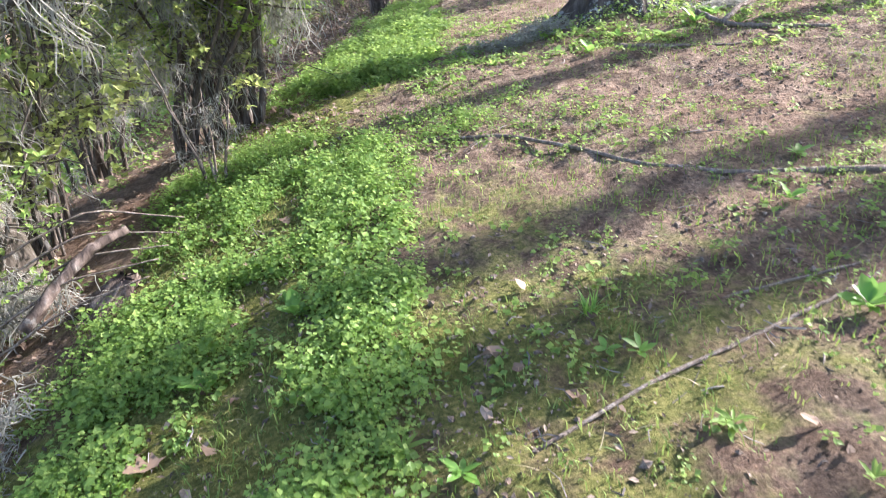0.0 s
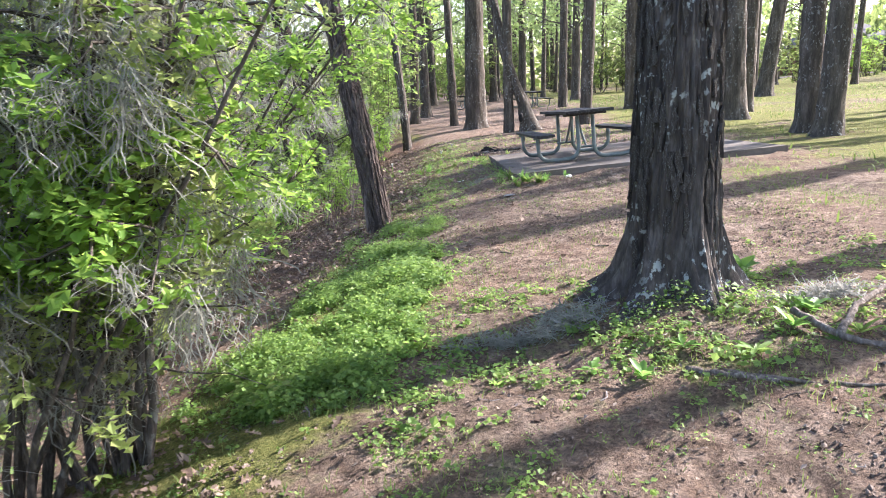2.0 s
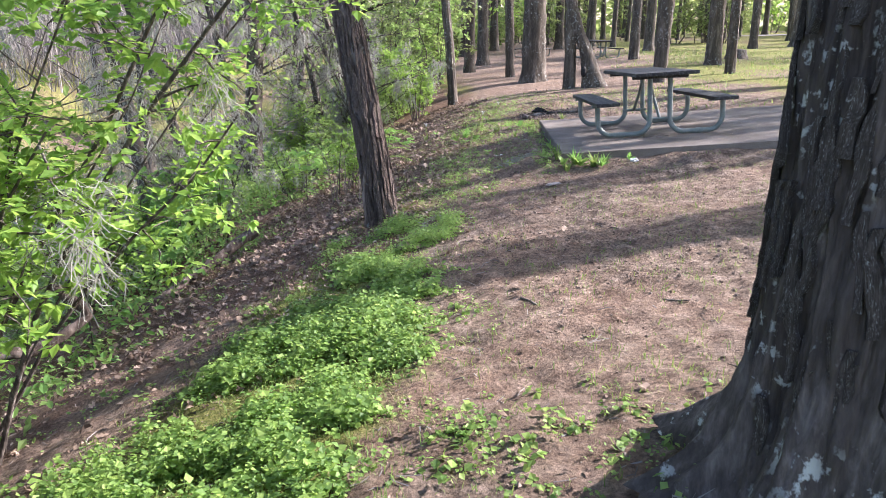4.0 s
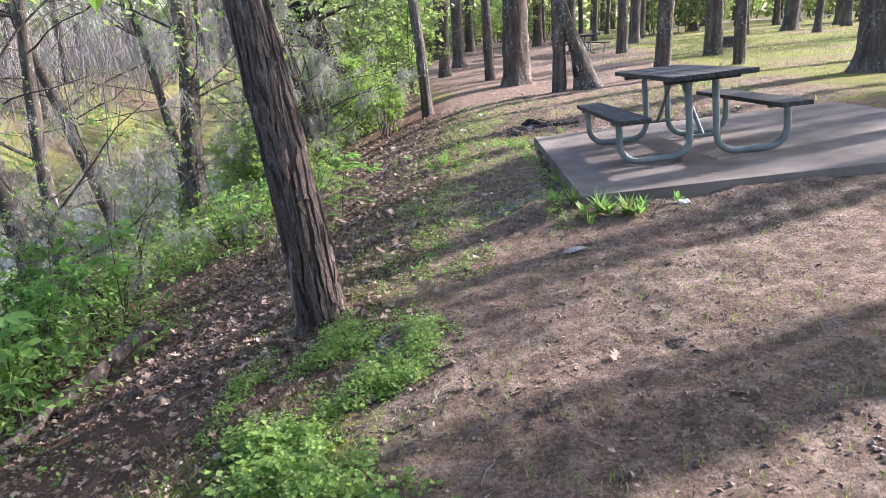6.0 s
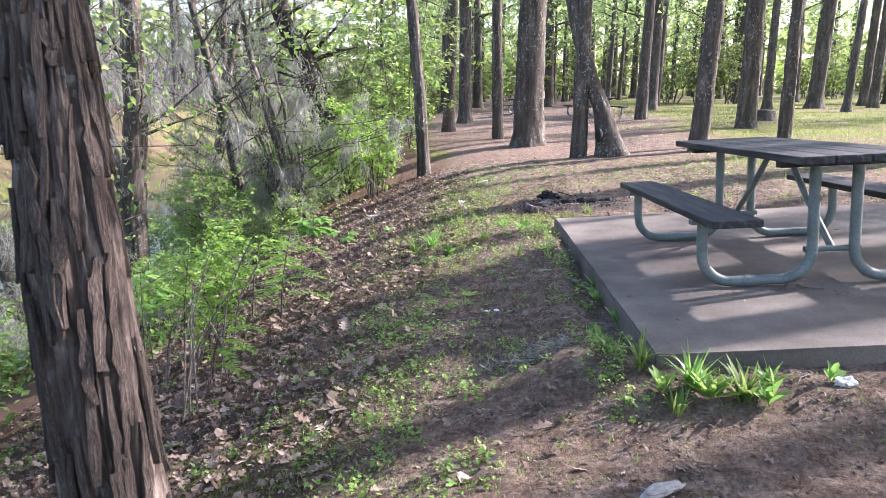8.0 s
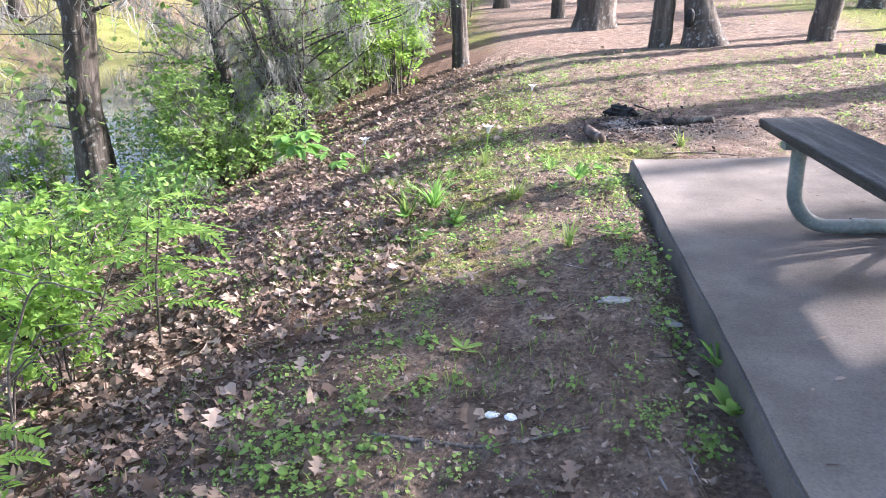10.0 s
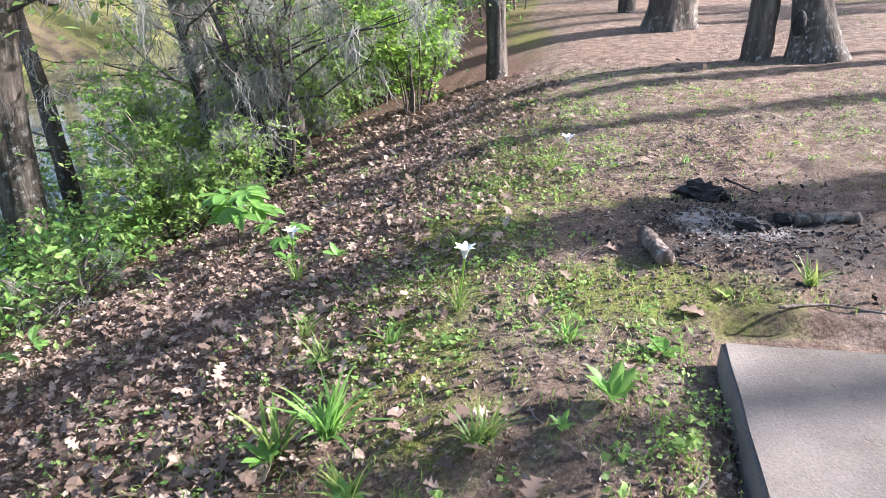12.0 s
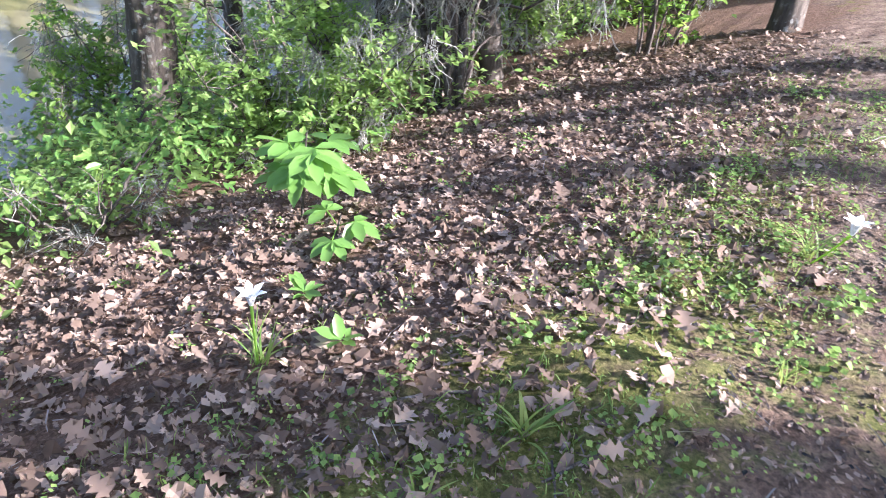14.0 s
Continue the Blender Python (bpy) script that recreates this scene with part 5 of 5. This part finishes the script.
tagged(part("tree_stump", trunk_mesh("tree_stump", np.array([(0, 0, -0.1), (0, 0, 0.15), (0, 0, 0.34), (0, 0, 0.345)]), [0.36, 0.32, 0.31, 0.02], 26, 16, BARK_FAR, 0.02, 9, 0.1, 5, 78), None, None, "", pose(7.7, 32.3, sz)), "low sawn tree stump on the lawn", "stump")


# ---------------------------------------------------------------- moss fallen on the ground
def ground_moss(x0, y0, x1, y1, n, seed, wide=0.1, high=0.07):
    rg = np.random.default_rng(seed)
    t = rg.random(n)
    x, y = x0 + (x1 - x0) * t + rg.normal(0, wide, n), y0 + (y1 - y0) * t + rg.normal(0, wide * 0.6, n)
    P = np.stack([x, y, height(x, y) + high * rg.random(n) ** 1.5], -1)
    parts_ = []
    for tv, tf in FAR_CLUMPS:
        q = P[rg.integers(0, n, n // 4)]
        parts_.append(soup(tv, tf, q, rots(rg.random(n // 4) * 6.28, 1.57 + rg.normal(0, 0.35, n // 4), rg.random(n // 4) * 6.28), np.stack([0.22 + 0 * q[:, 0], 0.22 + 0 * q[:, 0], 0.1 + 0.1 * rg.random(n // 4)], -1)))
    v, f = join(parts_)
    c = np.array([x.mean(), y.mean(), on_ground(x.mean(), y.mean())])
    v[:, 2] = np.maximum(v[:, 2], height(v[:, 0], v[:, 1]) + 0.002)
    ob = new("fallen_moss", mesh_of("fallen_moss", v - c, f, MOSSGREY, False))
    ob.matrix_basis = Matrix.Translation(c)
    tagged(ob, "tangle of grey moss fallen on the soil", "moss")


ground_moss(0.12, 5.58, 0.52, 5.56, 80, 1, 0.05, 0.04)
ground_moss(0.6, 5.55, 0.82, 5.75, 130, 2, 0.09, 0.11)
ground_moss(1.9, 5.7, 2.3, 5.8, 110, 3, 0.08, 0.06)
ground_moss(-1.7, 2.2, -1.55, 1.6, 160, 4, 0.1, 0.1)
ground_moss(-0.35, 10.0, -0.2, 10.15, 20, 5, 0.1, 0.02)
ground_moss(0.2, 12.2, 0.45, 12.35, 40, 7, 0.06, 0.02)


# ---------------------------------------------------------------- single plants
def blade_tuft(name, label, x, y, n, ln, width, mat, seed, category="grass tuft", droop=0.5):
    rg = np.random.default_rng(seed)
    root = new(name)
    root.matrix_basis = Matrix.Translation((x, y, on_ground(x, y) - 0.005))
    seg = 6
    V, F = [], []
    for k in range(n):
        a, l = rg.random() * 6.283, ln * (0.5 + 0.6 * rg.random())
        w, out = width * (0.7 + 0.5 * rg.random()), (0.25 + 0.75 * rg.random())
        b = np.array([rg.normal(0, 0.012), rg.normal(0, 0.012), 0])
        o = len(V)
        for e in range(seg):
            t = e / (seg - 1)
            r_, z_ = l * out * t * (0.6 + 0.4 * t), l * (t - droop * out * t * t)
            ww = w * math.sin(math.pi * min(0.97, 0.22 + 0.78 * t)) * 0.5
            c = b + np.array([math.cos(a) * r_, math.sin(a) * r_, z_])
            s = np.array([-math.sin(a), math.cos(a), 0]) * ww
            V += [c - s, c + s]
        F += [(o + 2 * e, o + 2 * e + 1, o + 2 * e + 3, o + 2 * e + 2) for e in range(seg - 1)]
    tagged(part("tuft", mesh_of("tuft", np.array(V), np.array(F), mat), None, root), kind="stuff")
    return tagged(root, label, category)


def lily(x, y, flowers, seed, tall=0.2):
    root = blade_tuft("rain_lily", "white trumpet lily in a tuft of narrow green blades", x, y, 26, 0.2, 0.006, GRASS, seed, "flower", 0.6)
    rg = np.random.default_rng(seed)
    for k in range(flowers):
        dx, dy = rg.normal(0, 0.03), rg.normal(0, 0.03)
        top = np.array([dx * 1.6, dy * 1.6, tall * (0.92 + 0.12 * rg.random())])
        part("flower_stalk", mesh_of("flower_stalk", *tube([(dx * 0.3, dy * 0.3, 0), (dx, dy, tall * 0.5), tuple(top)], [0.004, 0.0035, 0.005], 6), SPRING), None, root)
        V, F = [], []
        yaw = rg.random() * 6.28
        for p in range(6):
            a = yaw + p * 1.0472
            o = len(V)
            for t, rr, zz, ww in ((0, 0.004, 0, 0.004), (0.35, 0.011, 0.03, 0.009), (0.7, 0.026, 0.052, 0.012), (1, 0.047, 0.056, 0.002)):
                c = np.array([math.cos(a) * rr, math.sin(a) * rr, zz])
                s = np.array([-math.sin(a), math.cos(a), 0]) * ww
                V += [c - s, c + s]
            F += [(o + 2 * e, o + 2 * e + 1, o + 2 * e + 3, o + 2 * e + 2) for e in range(3)]
        part("flower", mesh_of("flower", np.array(V) + top, np.array(F), WHITE), None, root, "white six-petalled flower")
    return root


lily(-0.41, 16.24, 1, 1, 0.23)
lily(-1.46, 16.86, 1, 2, 0.25)
lily(-0.33, 18.35, 1, 3, 0.2)


LEAFMESH = {mt.name: mesh_of("leaf", OVAL_V, OVAL_F, mt) for mt in (BROAD, CLOVER)}


def rosette(x, y, n, ln, mat, seed, label="low rosette of broad green leaves on the soil", up=0.3, name="weed_rosette", wide=1.0, group=""):
    rg = np.random.default_rng(seed)
    a = np.linspace(0, 6.283, n, endpoint=False) + rg.normal(0, 0.25, n)
    R = rots(a, -up * (0.4 + rg.random(n)), rg.normal(0, 0.2, n))
    S = 0.72 * ln * (0.55 + 0.6 * rg.random(n))
    P = np.zeros((n, 3))
    P[:, 2] = 0.005 + 0.02 * rg.random(n)
    root = new(name)
    root.matrix_basis = Matrix.Translation((x, y, on_ground(x, y)))
    for i in range(n):
        m = Matrix(R[i].tolist()).to_4x4() @ Matrix.Diagonal((S[i], S[i] * wide, S[i], 1))
        m.translation = P[i].tolist()
        part("leaf", LEAFMESH[mat.name], None, root, "", m)
    return tagged(root, label, "weed", group)


for k, (x, y, n, ln) in enumerate([(0.66, 1.39, 11, 0.09), (0.51, 1.68, 9, 0.08), (0.43, 1.72, 8, 0.07), (-0.13, 1.46, 9, 0.11), (0.02, 1.35, 9, 0.08), (1.17, 1.79, 12, 0.12), (1.3, 1.72, 12, 0.1),
                                   (1.25, 2.5, 10, 0.1), (1.45, 2.9, 9, 0.1), (0.3, 5.05, 9, 0.1), (0.75, 5.1, 10, 0.12), (0.95, 4.95, 11, 0.12), (1.5, 5.1, 12, 0.15), (1.75, 5.3, 13, 0.16), (1.95, 5.55, 12, 0.17),
                                   (2.05, 5.25, 12, 0.14), (1.2, 5.2, 10, 0.12), (1.9, 6.4, 12, 0.2), (1.85, 6.15, 12, 0.18), (0.23, 15.65, 10, 0.16), (0.38, 16.05, 11, 0.1), (0.62, 16.55, 9, 0.08), (-0.55, 14.9, 8, 0.12), (-0.4, 15.1, 8, 0.14), (-0.14, 13.69, 8, 0.1),
                                   (-0.75, 15.3, 9, 0.14), (0.78, 13.6, 7, 0.1), (0.72, 13.4, 7, 0.09), (-1.75, 17.3, 9, 0.14), (-1.3, 17.05, 8, 0.12), (0.4, 14.65, 7, 0.13), (0.1, 15.5, 8, 0.09),
                                   (1.05, 1.2, 9, 0.1), (0.85, 1.15, 9, 0.08), (-0.7, 3.6, 10, 0.16), (-0.55, 2.2, 9, 0.14), (-0.95, 2.4, 10, 0.16), (-0.8, 1.9, 9, 0.15)]):
    rosette(x, y, n, ln, BROAD if k % 3 else CLOVER, 700 + k, up=0.35 + 0.3 * (k % 2), group="weed rosettes", wide=0.55 + 0.2 * (k % 3))
for k, (x, y, n, ln, w) in enumerate([(-0.6, 15.42, 34, 0.25, 0.017), (-0.74, 15.34, 22, 0.22, 0.015), (-0.13, 15.4, 26, 0.17, 0.008), (0.93, 11.8, 60, 0.22, 0.012), (1.12, 11.74, 34, 0.2, 0.02), (0.74, 11.96, 34, 0.2, 0.01), (1.24, 11.82, 26, 0.15, 0.015), (0.66, 12.2, 26, 0.18, 0.01), (0.84, 11.66, 24, 0.13, 0.012), (0.58, 12.6, 26, 0.16, 0.01), (-0.42, 15.15, 30, 0.17, 0.014), (-0.1, 15.45, 22, 0.14, 0.01),
                                      (0.05, 16.05, 22, 0.13, 0.008), (0.95, 16.7, 30, 0.15, 0.008), (-0.85, 15.9, 22, 0.15, 0.008), (-0.6, 16.0, 16, 0.14, 0.008), (-0.7, 16.7, 14, 0.1, 0.008), (-0.62, 17.0, 18, 0.17, 0.01),
                                      (0.42, 1.92, 34, 0.12, 0.007), (0.2, 14.6, 18, 0.16, 0.009), (-1.05, 16.15, 18, 0.13, 0.009), (0.5, 18.35, 14, 0.1, 0.006), (1.0, 18.5, 14, 0.1, 0.006), (-0.2, 17.6, 14, 0.1, 0.006)]):
    blade_tuft("grass_tuft", "bright green tuft of arching grass blades", x, y, n, ln, w, GRASS if k % 3 else BROAD, 800 + k)


# broad-leaved sapling with whorled leaflets on the bank
def buckeye(x, y, h, heads, ln, seed, label="young sapling with large whorled green leaves on the bank"):
    rg = np.random.default_rng(seed)
    root = new("broadleaf_sapling")
    root.matrix_basis = Matrix.Translation((x, y, on_ground(x, y)))
    part("stem", mesh_of("stem", *tube([(0, 0, -0.03), (0.01, 0, h * 0.5), (0.02, 0.01, h)], [0.008, 0.006, 0.004], 6), TWIG), None, root)
    for k in range(heads):
        a, q = k * 2.4 + rg.random(), 0.25 + 0.75 * rg.random()
        c = np.array([0.02 + math.cos(a) * 0.16 * q, math.sin(a) * 0.16 * q, h * (0.55 + 0.5 * rg.random())])
        part("leaf_stalk", mesh_of("leaf_stalk", *tube([(0.01, 0, h * 0.55), tuple((np.array([0.01, 0, h * 0.6]) + c) / 2), tuple(c)], 0.003, 5), SPRING), None, root)
        for e in range(5):
            ang = a + (e - 2) * 0.75
            leaf = mesh_of("leaflet", OVAL_V * np.array([ln * (1 - 0.12 * abs(e - 2)), ln * 0.85, ln]), OVAL_F, BROAD)
            part("leaflet", leaf, None, root, "", Matrix.Translation(c) @ Euler((rg.normal(0, 0.2), 0.25 + rg.normal(0, 0.15), ang)).to_matrix().to_4x4())
    return tagged(root, label, "sapling")


buckeye(-2.5, 17.95, 0.5, 11, 0.2, 1)
buckeye(-2.05, 17.75, 0.14, 3, 0.14, 2)
buckeye(-3.15, 10.6, 0.9, 9, 0.17, 3)
buckeye(-3.5, 12.6, 1.1, 9, 0.17, 4)
buckeye(-2.9, 14.3, 0.8, 8, 0.15, 5)
buckeye(-3.3, 9.4, 1.0, 9, 0.17, 6)

# feathery sapling whose sprays arch over the litter
def feathery(x, y, h, sprays, ln, seed, toward=0.0):
    rg = np.random.default_rng(seed)
    root = new("feathery_sapling")
    root.matrix_basis = Matrix.Translation((x, y, on_ground(x, y)))
    part("stem", mesh_of("stem", *tube([(0, 0, -0.04), (0.03, 0, h * 0.5), (0.1, 0.0, h)], [0.008, 0.006, 0.003], 6), TWIG), None, root)
    for k in range(sprays):
        a = toward + rg.normal(0, 1.0)
        p = np.array([0.1 * (k + 2) / (sprays + 2), 0, h * (0.35 + 0.65 * k / sprays)])
        pts, d = [p], np.array([math.cos(a), math.sin(a), 0.45])
        for e in range(7):
            d = d + np.array([0, 0, -0.14]) + rg.normal(0, 0.05, 3)
            pts.append(pts[-1] + d / np.linalg.norm(d) * ln / 7)
        spray = part("leaf_stalk", mesh_of("leaf_stalk", *tube(pts, np.linspace(0.0028, 0.001, 8), 5), SPRING), None, root)
        Q, yaw = [], []
        for e in np.linspace(1.0, 7, 15):
            i = min(int(e), 6)
            q = pts[i] + (pts[i + 1] - pts[i]) * (e - i)
            for sgn in (-1, 1):
                Q.append(q)
                yaw.append(a + sgn * 1.05)
        n = len(Q)
        part("pinnate_leaf", mesh_of("pinnate_leaf", *soup(OVAL_V, OVAL_F, Q, rots(np.array(yaw), rg.normal(0.15, 0.15, n), rg.normal(0, 0.2, n)), np.stack([np.full(n, 0.046), np.full(n, 0.034), np.full(n, 0.04)], -1)), SPRING), None, spray)["kind"] = "stuff"
    return tagged(root, "feathery yellow-green sapling arching over the dead leaves", "sapling")


feathery(-1.62, 14.05, 0.72, 9, 0.36, 1, 0.0)
feathery(-2.2, 13.6, 0.95, 9, 0.4, 2, -0.9)
feathery(-2.1, 14.7, 0.7, 9, 0.4, 4, 0.0)
feathery(-1.7, 12.95, 0.42, 5, 0.26, 5, 0.4)

# bare arching stems on the bank's lip
for k in range(20):
    x, y = -1.8 + rg.uniform(-0.4, 0.3), 12.9 + rg.uniform(-0.6, 0.8)
    a = rg.uniform(0, 6.28)
    hh = rg.uniform(0.35, 0.9)
    stick("arching_stem", "thin pale arching stem on the bank", [(x, y, -0.02), (x + 0.08 * math.cos(a), y + 0.08 * math.sin(a), hh * 0.6), (x + 0.3 * math.cos(a), y + 0.3 * math.sin(a), hh), (x + 0.55 * math.cos(a), y + 0.55 * math.sin(a), hh * 0.9)],
          0.006, 0.002, DEADWOOD, 6, 0.1, 130 + k, category="stem")

# large dead leaves that lie apart
OAKMESH = []
for k in range(4):
    v = OAK_V * np.array([1, 1, 1.0])
    v = v + np.stack([0 * v[:, 0], 0 * v[:, 0], 0.12 * np.sin(v[:, 0] * 3 + k) + 0.25 * v[:, 1] ** 2 * (k - 1)], -1)
    OAKMESH.append(mesh_of("dead_leaf", v, OAK_F, LITTER))
spots_ = [(-0.63, 2.52), (-0.76, 2.99), (-0.91, 1.64), (-0.82, 1.62), (-0.7, 1.6), (-1.0, 1.7), (-1.3, 3.87), (-1.2, 4.0), (-1.05, 4.1), (0.24, 14.96), (0.38, 13.96), (0.6, 13.97), (-0.54, 17.01), (-1.26, 16.28), (-1.22, 16.49), (-1.1, 17.19),
          (-0.46, 17.6), (0.1, 16.9), (-0.62, 16.25), (-0.9, 16.35), (0.05, 15.2), (-0.2, 14.3), (-0.5, 13.9), (-0.1, 12.9), (0.3, 12.3), (0.35, 11.6), (-1.0, 17.5), (-1.2, 17.8), (0.42, 16.4), (-0.05, 16.6)]
for k, (x, y) in enumerate(spots_ + [(rg.uniform(-2.2, 0.3), rg.uniform(11, 19)) for _ in range(90)]):
    ln = rg.uniform(0.08, 0.13) if k < 30 else rg.uniform(0.05, 0.1)
    ob = new("dead_leaf", OAKMESH[k % 4])
    ob.matrix_basis = pose(x, y, on_ground(x, y) + 0.018, rg.normal(0, 14), rg.normal(0, 14), rg.uniform(0, 360)) @ Matrix.Scale(ln, 4)
    tagged(ob, "curled brown lobed oak leaf on the ground", "leaf", "fallen oak leaves")
PALE = plain("bleached_bark", [(0.3, (0.24, 0.22, 0.2)), (0.7, (0.44, 0.41, 0.37))], (20, 60, 20), 0.9, 0.2, 0.5)
chunk("bark_piece", "pale flat piece of bark on the soil", 0.69, 11.14, 0.085, 0.03, 0.012, PALE, 35, 8, 0.1, "bark")
chunk("bark_piece", "pale flat piece of bark among dead leaves", 0.41, 13.96, 0.08, 0.03, 0.01, PALE, 5, 12, 0.1, "bark")
chunk("bark_piece", "pale flat piece of bark among dead leaves", 0.58, 13.93, 0.06, 0.03, 0.01, PALE, -25, 13, 0.1, "bark")
for k, (x, y, n, ln) in enumerate([(0.98, 11.74, 18, 0.17), (1.2, 11.7, 14, 0.14), (0.8, 11.78, 14, 0.15), (0.71, 13.55, 9, 0.18), (0.7, 13.3, 9, 0.16), (0.74, 12.75, 9, 0.15), (0.62, 12.4, 10, 0.16), (1.5, 11.86, 8, 0.12)]):
    rosette(x, y, n, ln, BROAD if k % 2 else CLOVER, 950 + k, "leafy green weed growing against the slab's edge", 0.9, wide=0.7)


def slab_debris():
    rg = np.random.default_rng(55)
    n = 420
    x, y = rg.uniform(0.8, 4.3, n), rg.uniform(12.3, 15.95, n)
    k = n // 3
    x[:k], y[:k] = 1.75 + rg.normal(0, 0.2, k), 13.05 + rg.normal(0, 0.1, k)
    z = SLAB.translation.z - ((x - 2.6) * nr.x + (y - 14.2) * nr.y) / nr.z + 0.008
    sz = 0.012 + 0.03 * rg.random(n) ** 2
    S = np.stack([sz, sz * rg.uniform(0.25, 0.9, n), sz], -1)
    stuff("slab_debris", "dry leaf bits and twigs scattered on the concrete", "leaf litter", soup(OVAL_V, OVAL_F, np.stack([x, y, z], -1), rots(rg.random(n) * 6.28, rg.normal(0, 0.12, n), rg.normal(0, 0.15, n)), S), LITTER)


slab_debris()
chunk("paper_scrap", "crumpled white scrap by the slab", 1.55, 11.85, 0.04, 0.03, 0.022, WHITE, 20, 9, 0.1, "litter", 0.7)
chunk("paper_scrap", "small white scrap among the leaves", 0.01, 13.29, 0.028, 0.015, 0.006, WHITE, 20, 10, 0.1, "litter")
chunk("paper_scrap", "small white scrap among the leaves", 0.07, 13.27, 0.02, 0.015, 0.006, WHITE, -30, 11, 0.1, "litter")
